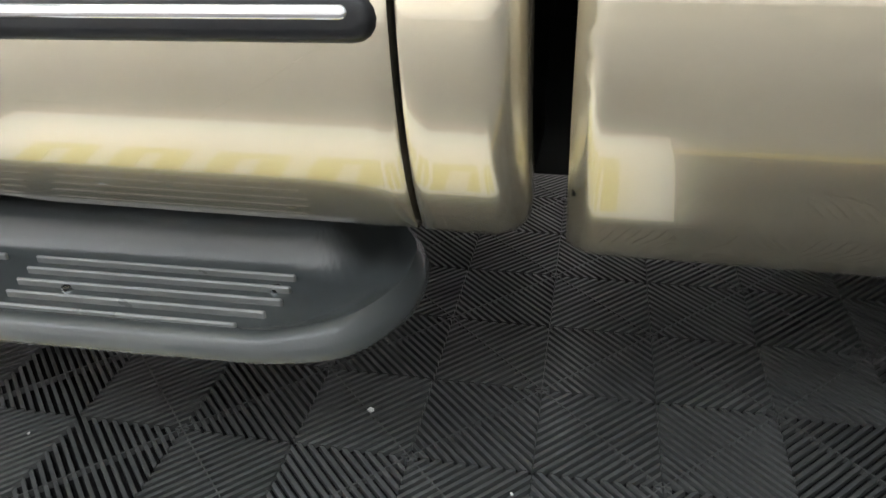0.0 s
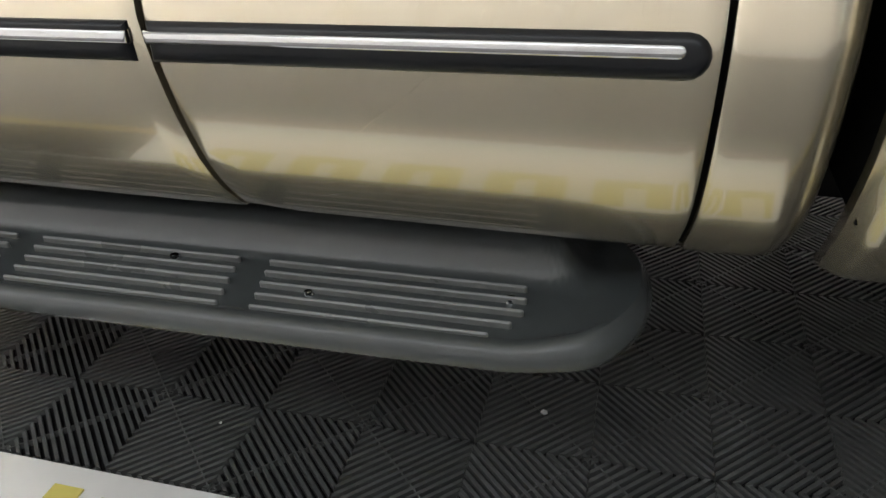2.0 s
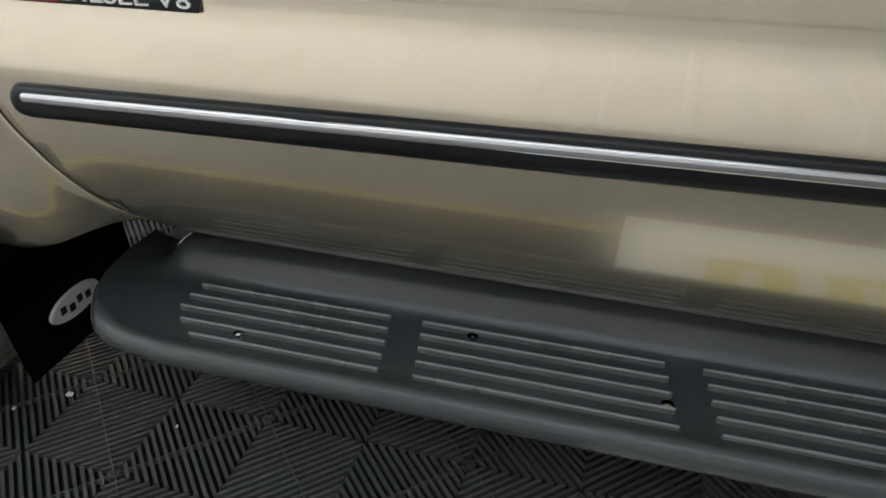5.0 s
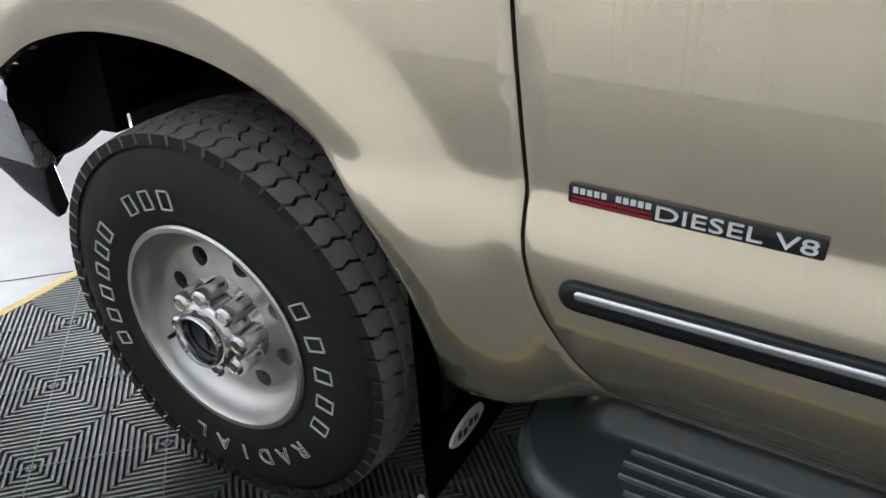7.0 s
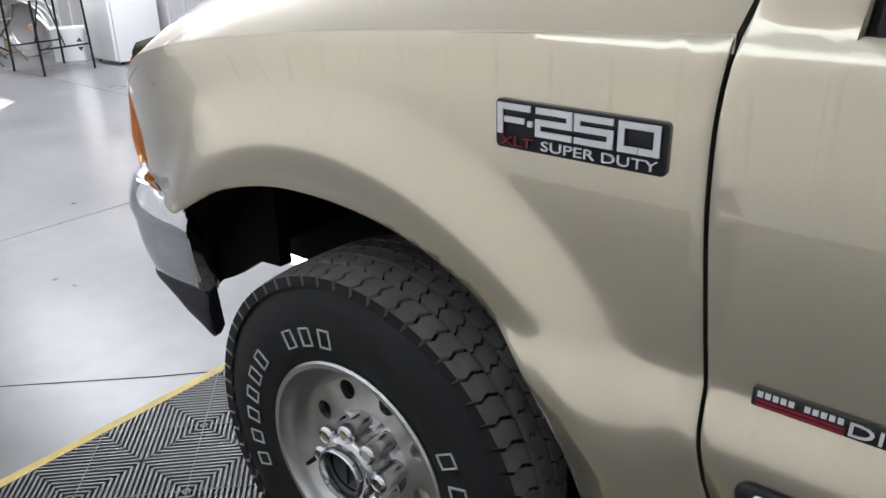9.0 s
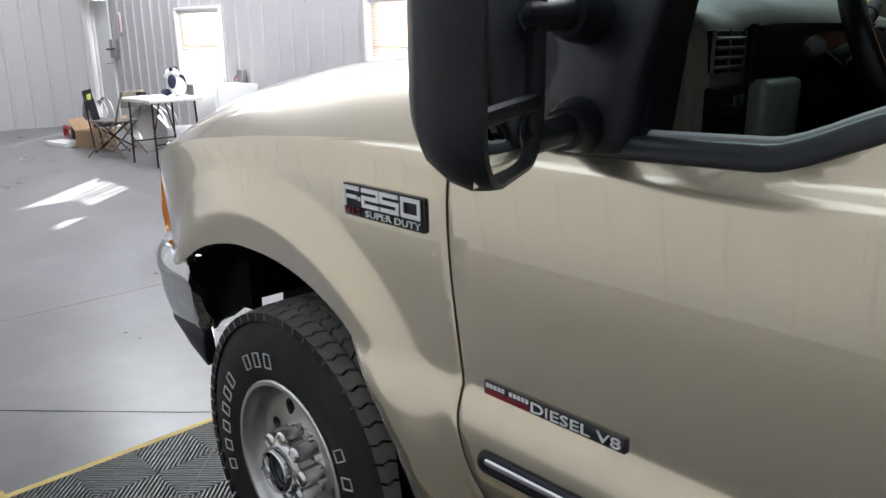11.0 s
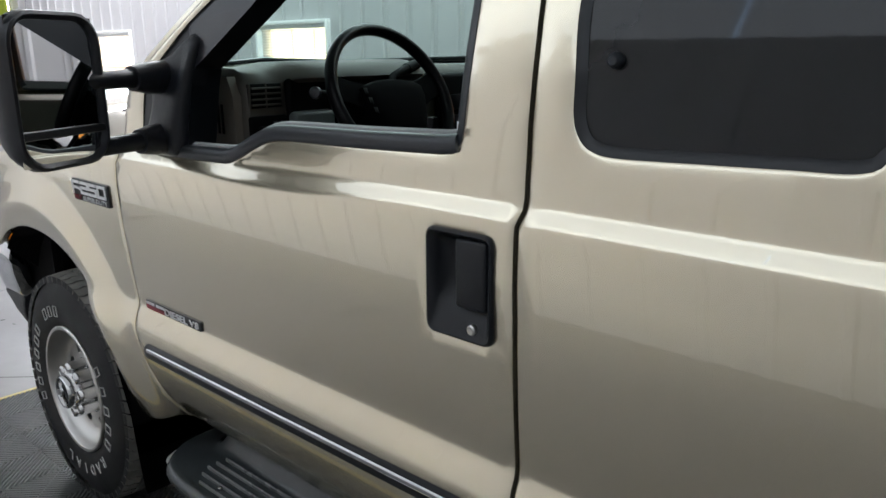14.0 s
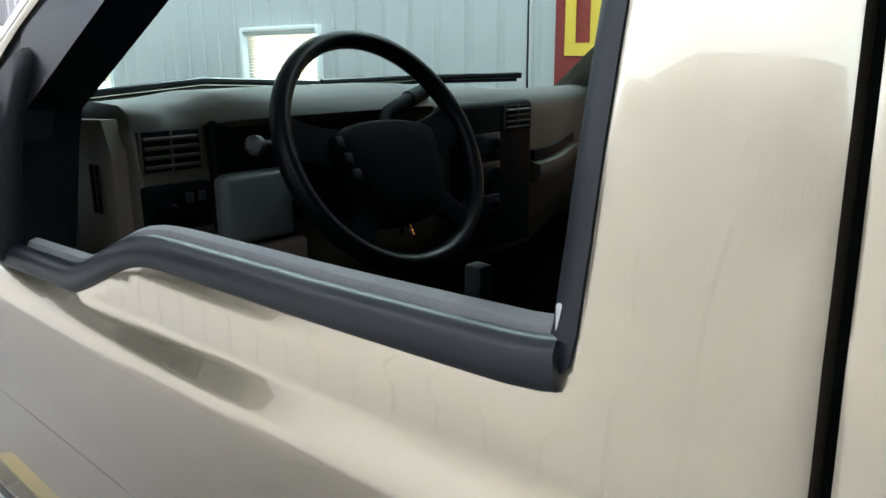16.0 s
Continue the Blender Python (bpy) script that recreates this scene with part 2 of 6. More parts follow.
def sheet_wall(name, along, at, a0, a1, inward, openings, label, finish=WALL):
    """A liner-panel wall: a solid wall behind, with real openings, and ribbed steel sheets on it. along: 'x' or 'y'; at: its inner face."""
    root = thing(name, label, "wall", kind="structure")
    th = 0.16

    def place(u, d, z):
        return (u, at - inward * d, z) if along == "x" else (at - inward * d, u, z)

    cuts = sorted({a0, a1, *[o for op in openings for o in op[:2]]})
    bm = bmesh.new()
    zs = sorted({ZF, ZC, *[o for op in openings for o in op[2:4]]})
    for u0, u1 in zip(cuts, cuts[1:]):
        for z0, z1 in zip(zs, zs[1:]):
            um, zm = (u0 + u1) / 2, (z0 + z1) / 2
            if any(o[0] < um < o[1] and o[2] < zm < o[3] for o in openings):
                continue
            p, q = place(u0, 0.02, z0), place(u1, th, z1)
            box(bm, min(p[0], q[0]), max(p[0], q[0]), min(p[1], q[1]), max(p[1], q[1]), z0, z1)
    part("wall_core", bm, finish, root, smooth=False)
    # one ribbed sheet: three ribs
    n = max(1, round((a1 - a0) / (3 * RIB)))
    for i in range(n):
        s0, s1 = a0 + (a1 - a0) * i / n, a0 + (a1 - a0) * (i + 1) / n
        bm = bmesh.new()
        us = []
        for k in range(3):
            c = s0 + (k + 0.5) * (s1 - s0) / 3
            w = (s1 - s0) / 3
            us += [(c - w / 2, 0.016), (c - 0.03, 0.016), (c - 0.016, 0.0), (c + 0.016, 0.0), (c + 0.03, 0.016), (c + w / 4 - 0.01, 0.016), (c + w / 4, 0.012), (c + w / 4 + 0.01, 0.016)]
        us.append((s1, 0.016))
        ub = sorted({*[round(o, 4) for op in openings for o in op[:2] if s0 < o < s1]})
        table = us
        allu = sorted({*[u for u, _ in us], *ub})
        depth = [lerp(table, u) for u in allu]
        for (ua, da), (ub_, db) in zip(list(zip(allu, depth)), list(zip(allu, depth))[1:]):
            for z0, z1 in zip(zs, zs[1:]):
                um, zm = (ua + ub_) / 2, (z0 + z1) / 2
                if any(o[0] < um < o[1] and o[2] < zm < o[3] for o in openings):
                    continue
                bm.faces.new([bm.verts.new(place(*q)) for q in ((ua, da, z0), (ub_, db, z0), (ub_, db, z1), (ua, da, z1))])
        bmesh.ops.remove_doubles(bm, verts=bm.verts, dist=1e-5)
        part("wall_panel", bm, finish, root, smooth=False)
    return root


DOOR = (-11.95, -11.25, ZF, 2.0)
WIN_A = (-8.90, -7.62, 0.78, 1.77)
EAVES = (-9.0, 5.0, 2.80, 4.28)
WIN_B = (-4.72, -3.50, 0.78, 1.78)
sheet_wall("wall_east", "x", Y1, X0, X1, -1, [DOOR, WIN_A, WIN_B], "light grey ribbed steel liner wall with windows")
sheet_wall("wall_north", "y", X0, Y0, Y1, 1, [], "light grey ribbed steel liner wall at the hall's end")
sheet_wall("wall_west", "x", Y0, X0, X1, 1, [EAVES], "unseen ribbed steel liner wall, whitened to brighten the truck's side", NEAR_WALL)
sheet_wall("wall_south", "y", X1, Y0, Y1, -1, [], "light grey ribbed steel liner wall at the hall's back")

bm = bmesh.new()
box(bm, X0 - 0.2, X1 + 0.2, Y0 - 0.2, Y1 + 0.2, ZC, ZC + 0.1)
tagged(mesh_object("ceiling", bm, CEIL, smooth=False), "white steel ceiling of the hall", "ceiling", kind="structure")

# concrete slabs with sawn joints
floor = thing("floor", "smooth grey concrete floor with sawn joints", "floor", kind="structure")
bm = bmesh.new()
box(bm, X0 - 0.2, X1 + 0.2, Y0 - 0.2, Y1 + 0.2, ZF - 0.3, ZF - 0.012)
part("subfloor", bm, DARK, floor, smooth=False)
JX = [X0 - 0.2, -7.4, -2.81, 1.8, 6.4, X1 + 0.2]
JY = [Y0 - 0.2, -0.62, 2.7, Y1 + 0.2]
for xa, xb in zip(JX, JX[1:]):
    for ya, yb in zip(JY, JY[1:]):
        bm = bmesh.new()
        box(bm, xa + 0.003, xb - 0.003, ya + 0.003, yb - 0.003, ZF - 0.012, ZF)
        part("slab", bm, CONCRETE, floor, smooth=False)

# ceiling lights: one row of long panels
for lx in (-8.6, -5.4, -2.2, 1.0):
    fx = thing("ceiling_light", "long white panel light under the ceiling", "ceiling light", lx, 3.1, ZC - 0.08, group="panel lights")
    bm = bmesh.new()
    box(bm, -1.58, 1.58, -0.43, 0.43, 0.0, 0.08, 0.01)
    part("housing", bm, WHITE, fx)
    area_light("panel_lamp", lx, 3.1, ZC - 0.085, 3.1, 0.8, 14.5, (lx, 3.1, 0), (1.0, 0.972, 0.978))

# unseen daylight strip under the eaves, added for the highlight along the truck's shoulder
strip_light = thing("window_3", "unseen long translucent strip added under the eaves for the truck's highlight", "window", 0, 0, 0, kind="structure")
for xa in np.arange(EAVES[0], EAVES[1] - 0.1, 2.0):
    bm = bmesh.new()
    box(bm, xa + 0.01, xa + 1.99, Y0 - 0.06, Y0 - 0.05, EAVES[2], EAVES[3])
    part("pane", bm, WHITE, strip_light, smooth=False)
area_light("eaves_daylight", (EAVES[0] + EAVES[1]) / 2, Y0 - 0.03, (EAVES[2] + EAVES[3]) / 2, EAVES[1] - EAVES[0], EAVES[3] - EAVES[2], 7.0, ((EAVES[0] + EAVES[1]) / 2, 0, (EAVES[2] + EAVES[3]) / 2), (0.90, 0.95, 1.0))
# ---- ribbed mat ----
T = 0.40
MX, MY, NX, NY = -1.026, -0.360, 16, 7
mat = thing("floor_mat", "black ribbed interlocking plastic mat with worn yellow edging", "mat", 0.004, 0.004, 0.0, 0.43, kind="structure")


def strip(bm, a, b, c, d, z0, z1, lean=0.0015):
    """A low bar on the four corners a b c d of its foot."""
    mid = (Vector(a) + Vector(b) + Vector(c) + Vector(d)) / 4
    lo = [bm.verts.new((p[0], p[1], z0)) for p in (a, b, c, d)]
    hi = []
    for p in (a, b, c, d):
        v = Vector(p)
        e = (mid - v)
        v = v + e.normalized() * min(lean, e.length * 0.3)
        hi.append(bm.verts.new((v.x, v.y, z1)))
    bm.faces.new(hi)
    for i in range(4):
        bm.faces.new((lo[i], lo[(i + 1) % 4], hi[(i + 1) % 4], hi[i]))


def mat_tile_mesh():
    bm = bmesh.new()
    zb = ZF + 0.0035
    q = [bm.verts.new((x, y, zb)) for x, y in ((0, 0), (T, 0), (T, T), (0, T))]
    bm.faces.new(q)
    base_faces = 1
    p = T / 2 / math.sqrt(2) / 10
    w = p * 0.47
    s2 = math.sqrt(2)
    for k in range(10):
        r0 = (k + 0.5) * p - w / 2
        r1 = r0 + w
        R0, R1 = r0 * s2, r1 * s2
        c = T / 2
        corners0 = [(c + R0, c), (c, c + R0), (c - R0, c), (c, c - R0)]
        corners1 = [(c + R1, c), (c, c + R1), (c - R1, c), (c, c - R1)]
        for i in range(4):
            j = (i + 1) % 4
            strip(bm, (*corners0[i], 0), (*corners1[i], 0), (*corners1[j], 0), (*corners0[j], 0), zb, 0.0)
        for cx, cy, sx, sy in ((0, 0, 1, 1), (T, 0, -1, 1), (0, T, 1, -1), (T, T, -1, -1)):
            pts = [(cx + sx * R0, cy, 0), (cx + sx * R1, cy, 0), (cx, cy + sy * R1, 0), (cx, cy + sy * R0, 0)]
            strip(bm, *(pts if sx * sy > 0 else pts[::-1]), zb, 0.0)
    # cross webs under the ribs, at right angles to them
    for cx, cy in ((T / 2, T / 2),):
        for a in (45, 135):
            d = Vector((math.cos(radians(a)), math.sin(radians(a)), 0))
            s = Vector((-d.y, d.x, 0)) * 0.0012
            c = Vector((cx, cy, 0))
            L = T / s2 - 0.001
            strip(bm, c - d * L - s, c + d * L - s, c + d * L + s, c - d * L + s, zb, 0.0006, 0.0)
    me = bpy.data.meshes.new("mat_tile")
    bmesh.ops.recalc_face_normals(bm, faces=bm.faces)
    bm.to_mesh(me)
    bm.free()
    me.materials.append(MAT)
    # groove floor: the shade between the ribs, put into the colour
    me.materials.append(MAT_SHADE)
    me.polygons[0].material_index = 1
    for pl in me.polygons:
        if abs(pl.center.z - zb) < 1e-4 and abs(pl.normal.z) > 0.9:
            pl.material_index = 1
    return me


tile_mesh = mat_tile_mesh()
for i in range(NX):
    for j in range(NY):
        ob = new("mat_tile", tile_mesh)
        ob.parent = mat
        ob.location = (MX + i * T, MY + j * T, 0)
for nm, x0, x1, y0, y1 in [("edge_near", MX - 0.06, MX + NX * T, MY - 0.06, MY), ("edge_far", MX - 0.06, MX + NX * T, MY + NY * T, MY + NY * T + 0.06)]:
    for i in range(NX):
        bm = bmesh.new()
        xa, xb = MX + i * T, MX + (i + 1) * T
        if i == 0:
            xa = x0
        near = nm == "edge_near"
        ya, yb = (y0, y1) if near else (y1, y0)
        prof = [(ya, ZF), (ya, ZF + 0.002), (yb, 0.0), (yb, ZF)]
        a = [bm.verts.new((xa, y, z)) for y, z in prof]
        b = [bm.verts.new((xb - 0.001, y, z)) for y, z in prof]
        for k in range(3):
            bm.faces.new((a[k], b[k], b[k + 1], a[k + 1]))
        bm.faces.new(a)
        bm.faces.new(b[::-1])
        part("edge_ramp", bm, YELLOW, mat, smooth=False)
for j in range(NY):
    bm = bmesh.new()
    ya, yb = MY + j * T, MY + (j + 1) * T
    prof = [(MX - 0.05, ZF), (MX - 0.05, ZF + 0.002), (MX, 0.0), (MX, ZF)]
    a = [bm.verts.new((x, ya, z)) for x, z in prof]
    b = [bm.verts.new((x, yb - 0.001, z)) for x, z in prof]
    for k in range(3):
        bm.faces.new((a[k], b[k], b[k + 1], a[k + 1]))
    bm.faces.new(a)
    bm.faces.new(b[::-1])
    part("edge_ramp", bm, YELLOW, mat, smooth=False)


# ---- the truck: body ----
YC = 1.0                      # its middle
truck = thing("pickup_truck", "champagne gold extended-cab pickup truck parked on a ribbed mat", "truck", 0, 0, 0)

PROFILE = [(0.40, 0.20), (0.47, 0.140), (0.50, 0.112), (0.53, 0.080), (0.565, 0.050), (0.60, 0.028), (0.64, 0.012), (0.68, 0.001), (0.72, -0.006),
           (0.765, -0.010), (0.778, -0.010), (0.80, -0.006), (0.82, 0.001), (0.842, 0.012), (0.856, 0.0125), (0.88, 0.0110), (0.95, 0.0075), (1.05, 0.0030), (1.15, 0.0),
           (1.22, 0.001), (1.240, 0.0025), (1.244, 0.004), (1.268, 0.0195), (1.272, 0.0208), (1.30, 0.0235), (1.33, 0.0275), (1.38, 0.032), (1.45, 0.045), (1.52, 0.062),
           (1.60, 0.085), (1.70, 0.117), (1.80, 0.150), (1.90, 0.195), (2.05, 0.28)]
ZS = np.arange(0.36, 2.1, 0.001)
YS = np.interp(ZS, [a for a, _ in PROFILE], [b for _, b in PROFILE])
KER = np.hanning(6)
YS = np.convolve(np.pad(YS, (3, 2), mode="edge"), KER / KER.sum(), mode="valid")


def smoothstep(t):
    t = min(1.0, max(0.0, t))
    return t * t * (3 - 2 * t)


def side_y(x, z):
    drop = 0.018 * smoothstep((1.75 - x) / 0.7) * smoothstep((z - 1.12) / 0.1) * smoothstep((1.50 - z) / 0.15)
    y = float(np.interp(z + drop, ZS, YS))
    if x < 0.82:
        t = smoothstep((0.82 - x) / 0.22)
        low_y = float(np.interp(z, [0.46, 0.50, 0.56, 0.64, 0.70], [0.050, 0.034, 0.020, 0.008, 0.0]))
        if z < 0.72:
            y = y * (1 - t) + min(y, low_y) * t
    if x < 0.75:
        rr = math.hypot((x - 0.02), (z - 0.47))
        fl = smoothstep((0.67 - rr) / 0.12) * (1 - 0.45 * smoothstep((0.565 - rr) / 0.075)) * smoothstep((z - 0.45) / 0.2)
        y += -0.026 * fl
    if x < -0.22:
        y += 0.46 * (-0.22 - x) ** 2
    return y


def inset(pts, d):
    """An outline of x, z moved inwards by d."""
    n = len(pts)
    area = sum(pts[i][0] * pts[(i + 1) % n][1] - pts[(i + 1) % n][0] * pts[i][1] for i in range(n))
    s = 1 if area > 0 else -1
    out = []
    for i in range(n):
        a, b, c = Vector(pts[i - 1]), Vector(pts[i]), Vector(pts[(i + 1) % n])
        t1, t2 = (b - a).normalized(), (c - b).normalized()
        n1, n2 = Vector((-t1.y, t1.x)) * s, Vector((-t2.y, t2.x)) * s
        m = n1 + n2
        m = m.normalized() if m.length > 1e-6 else n1
        k = d / max(0.5, m.dot(n1))
        out.append((b.x + m.x * k, b.y + m.y * k))
    return out


def resample(pts, step=0.02):
    out = []
    n = len(pts)
    for i in range(n):
        a, b = Vector(pts[i]), Vector(pts[(i + 1) % n])
        k = max(1, int((b - a).length / step + 0.5))
        out += [tuple(a.lerp(b, j / k)) for j in range(k)]
    return out


ZROWS = [0.50, 0.515, 0.53, 0.545, 0.56, 0.58, 0.60, 0.62, 0.64, 0.66, 0.68, 0.70, 0.73, 0.76, 0.775, 0.785, 0.795, 0.805, 0.815, 0.825, 0.835, 0.845, 0.855, 0.87,
         0.90, 0.94, 0.98, 1.02, 1.06, 1.10, 1.14, 1.18, 1.21, 1.222, 1.232, 1.238, 1.2415, 1.245, 1.249, 1.256, 1.263, 1.2665, 1.270, 1.274, 1.282, 1.30, 1.32, 1.34, 1.38, 1.42, 1.48, 1.54, 1.60, 1.66, 1.72, 1.78, 1.84]


def panel_mesh(outline, holes=(), mirror=False, step=0.03, cols=(), roll=0.004, depth=0.022, yfun=side_y, zrows=None):
    """A pressed body panel: outline and holes in x, z; its edge rolled over and turned inwards."""
    loops = [resample(outline, 0.02)] + [resample(h, 0.02) for h in holes]
    inner = [inset(loops[0], roll)] + [inset(h, -roll) for h in loops[1:]]
    verts, edges, kind = [], [], []

    def add(loop, k):
        s = len(verts)
        for p in loop:
            verts.append(Vector(p))
            kind.append(k)
        edges.extend((s + i, s + (i + 1) % len(loop)) for i in range(len(loop)))
        return s

    starts = [add(l, 1) for l in loops]
    for l in inner:
        add(l, 0)
    xs = [p[0] for p in loops[0]]
    zlo, zhi = min(p[1] for p in loops[0]), max(p[1] for p in loops[0])
    bound = [np.array(l) for l in loops]

    def inside(x, z, poly):
        c = False
        j = len(poly) - 1
        for i in range(len(poly)):
            xi, zi = poly[i]
            xj, zj = poly[j]
            if (zi > z) != (zj > z) and x < (xj - xi) * (z - zi) / (zj - zi) + xi:
                c = not c
            j = i
        return c

    for z in (ZROWS if zrows is None else zrows):
        if not zlo < z < zhi:
            continue
        for x in [*cols, *np.arange((max(cols) if cols else min(xs)) + step / 2, max(xs), step)]:
            if not inside(x, z, loops[0]) or any(inside(x, z, h) for h in loops[1:]):
                continue
            if min(float(np.min(np.hypot(b[:, 0] - x, b[:, 1] - z))) for b in bound) < 0.012:
                continue
            verts.append(Vector((x, z)))
            kind.append(0)
    from_mathutils = geometry.delaunay_2d_cdt(verts, edges, [], 1, 1e-6)
    vo, eo, fo, ov = from_mathutils[0], from_mathutils[1], from_mathutils[2], from_mathutils[3]
    bm = bmesh.new()
    bv = []
    for v, src in zip(vo, ov):
        k = max([kind[i] for i in src], default=0)
        y = yfun(v.x, v.y) + (0.0025 if k else 0.0)
        bv.append(bm.verts.new((v.x, 2 * YC - y if mirror else y, v.y)))
    for f in fo:
        c = sum((vo[i] for i in f), Vector((0, 0))) / len(f)
        if not inside(c.x, c.y, loops[0]) or any(inside(c.x, c.y, h) for h in loops[1:]):
            continue
        bm.faces.new([bv[i] for i in f])
    for v in [v for v in bm.verts if not v.link_faces]:
        bm.verts.remove(v)
    rim = [e for e in bm.edges if len(e.link_faces) == 1]
    ext = bmesh.ops.extrude_edge_only(bm, edges=rim)
    for g in ext["geom"]:
        if isinstance(g, bmesh.types.BMVert):
            g.co.y += -depth if mirror else depth
    return bm


SEAM_F = [(0.624, 1.238), (0.617, 1.163), (0.619, 1.057), (0.632, 0.927), (0.644, 0.826), (0.650, 0.775), (0.668, 0.705), (0.700, 0.645), (0.738, 0.592), (0.778, 0.545)]
SEAM_B = [(1.912, 0.520), (1.911, 0.56), (1.908, 0.63), (1.901, 0.70), (1.895, 0.76), (1.891, 0.82), (1.888, 0.95), (1.888, 1.10), (1.888, 1.240), (1.8925, 1.262), (1.890, 1.30), (1.886, 1.40), (1.880, 1.50), (1.872, 1.60), (1.862, 1.70), (1.845, 1.86)]
ARCH = [(0.517, 0.500), (0.513, 0.56), (0.497, 0.63), (0.472, 0.70), (0.434, 0.765), (0.372, 0.83), (0.295, 0.885), (0.197, 0.926), (0.088, 0.947), (-0.034, 0.951),
        (-0.132, 0.939), (-0.242, 0.908), (-0.335, 0.862), (-0.40, 0.828)]
TOPLINE = [(-0.668, 1.035), (-0.62, 1.075), (-0.52, 1.115), (-0.36, 1.152), (-0.20, 1.178), (0.04, 1.205), (0.25, 1.222), (0.43, 1.233), (0.624, 1.243)]


def s2d(pts, step=0.02):
    return [tuple(p) for p in smooth_line([Vector(p) for p in pts], step)]


seam_f, seam_b, arch, topline = s2d(SEAM_F), s2d(SEAM_B), s2d(ARCH), s2d(TOPLINE)
fender_outline = topline + seam_f[1:] + [(0.73, 0.535), (0.64, 0.497), (0.585, 0.480), (0.55, 0.474), (0.53, 0.480)] + arch + [(-0.47, 0.826), (-0.55, 0.838), (-0.655, 0.848), (-0.668, 0.92)]
WINDOW = s2d([(0.735, 1.248), (0.90, 1.252), (1.07, 1.257), (1.125, 1.261), (1.175, 1.279), (1.222, 1.300), (1.285, 1.317), (1.42, 1.321), (1.54, 1.323), (1.72, 1.3285), (1.745, 1.331), (1.761, 1.347), (1.765, 1.39), (1.765, 1.466), (1.763, 1.56), (1.755, 1.70), (1.745, 1.79)]) \
    + s2d([(1.745, 1.79), (1.735, 1.81), (1.71, 1.818), (1.50, 1.815), (1.37, 1.805)])[1:] + [(0.92, 1.545), (0.80, 1.458), (0.745, 1.40)]
door_outline = [(x + 0.0055, z) for x, z in seam_f[::-1]] + [(0.645, 1.30), (0.665, 1.40), (0.778, 1.478), (0.89, 1.548), (1.30, 1.805), (1.38, 1.845), (1.52, 1.862), (1.70, 1.868), (1.838, 1.868)] \
    + [(x - 0.0045, z) for x, z in seam_b[::-1]] + [(1.91, 0.510), (1.86, 0.506), (0.86, 0.506), (0.81, 0.515)]
SEAM_R = [(2.452, 0.505), (2.458, 0.56), (2.461, 0.62), (2.462, 0.70), (2.462, 0.80), (2.460, 1.10), (2.460, 1.25), (2.465, 1.32), (2.47, 1.50), (2.455, 1.72), (2.43, 1.83)]
seam_r = s2d(SEAM_R)
REAR_WIN = s2d([(1.950, 1.44), (1.955, 1.395), (1.968, 1.366), (1.99, 1.351), (2.03, 1.346), (2.14, 1.349), (2.24, 1.352), (2.31, 1.355), (2.335, 1.37), (2.345, 1.41), (2.338, 1.60), (2.318, 1.74), (2.285, 1.775), (2.20, 1.785), (2.04, 1.78), (1.975, 1.765), (1.945, 1.73), (1.938, 1.55), (1.950, 1.44)], 0.008)[:-1]
rear_outline = [(x + 0.0045, z) for x, z in seam_b] + [(1.95, 1.872), (2.05, 1.87), (2.25, 1.865), (2.40, 1.84)] + [(x - 0.0035, z) for x, z in seam_r[::-1]] + [(2.45, 0.509), (2.40, 0.506), (1.99, 0.506)]
corner_outline = [(x + 0.0035, z) for x, z in seam_r] + [(2.53, 1.80), (2.565, 1.50), (2.572, 1.28), (2.573, 1.0), (2.575, 0.56), (2.571, 0.525), (2.558, 0.508), (2.535, 0.502), (2.50, 0.501)]


def corner_y(x, z):
    return side_y(x, z) + 0.035 * smoothstep((x - 2.53) / 0.05) ** 2


ARCH_R = [(3.62 + 0.50 * math.cos(a), 0.47 + 0.50 * math.sin(a)) for a in np.linspace(math.pi, 0, 30)]
bed_outline = [(2.610, 0.486), (2.612, 1.0), (2.613, 1.28), (2.63, 1.36), (3.5, 1.365), (4.62, 1.37), (4.66, 1.30), (4.66, 0.60), (4.62, 0.53)] + [(4.14, 0.505)] + ARCH_R[::-1] + [(3.10, 0.482), (2.65, 0.482)]


def bed_y(x, z):
    y = float(np.interp(z, [0.47, 0.50, 0.56, 0.62, 0.66, 0.72, 0.79, 0.84, 0.95, 1.2, 1.25, 1.28, 1.37], [0.128, 0.100, 0.056, 0.026, 0.010, -0.002, -0.008, 0.009, 0.006, 0.0, 0.006, 0.025, 0.03]))
    rr = math.hypot(x - 3.62, z - 0.47)
    return y - 0.024 * smoothstep((0.64 - rr) / 0.1) * smoothstep((z - 0.5) / 0.2) + 0.021 * smoothstep((2.642 - x) / 0.032) ** 2


HANDLE_HOLE = [(1.722, 1.053), (1.843, 1.053), (1.843, 1.212), (1.722, 1.212)]
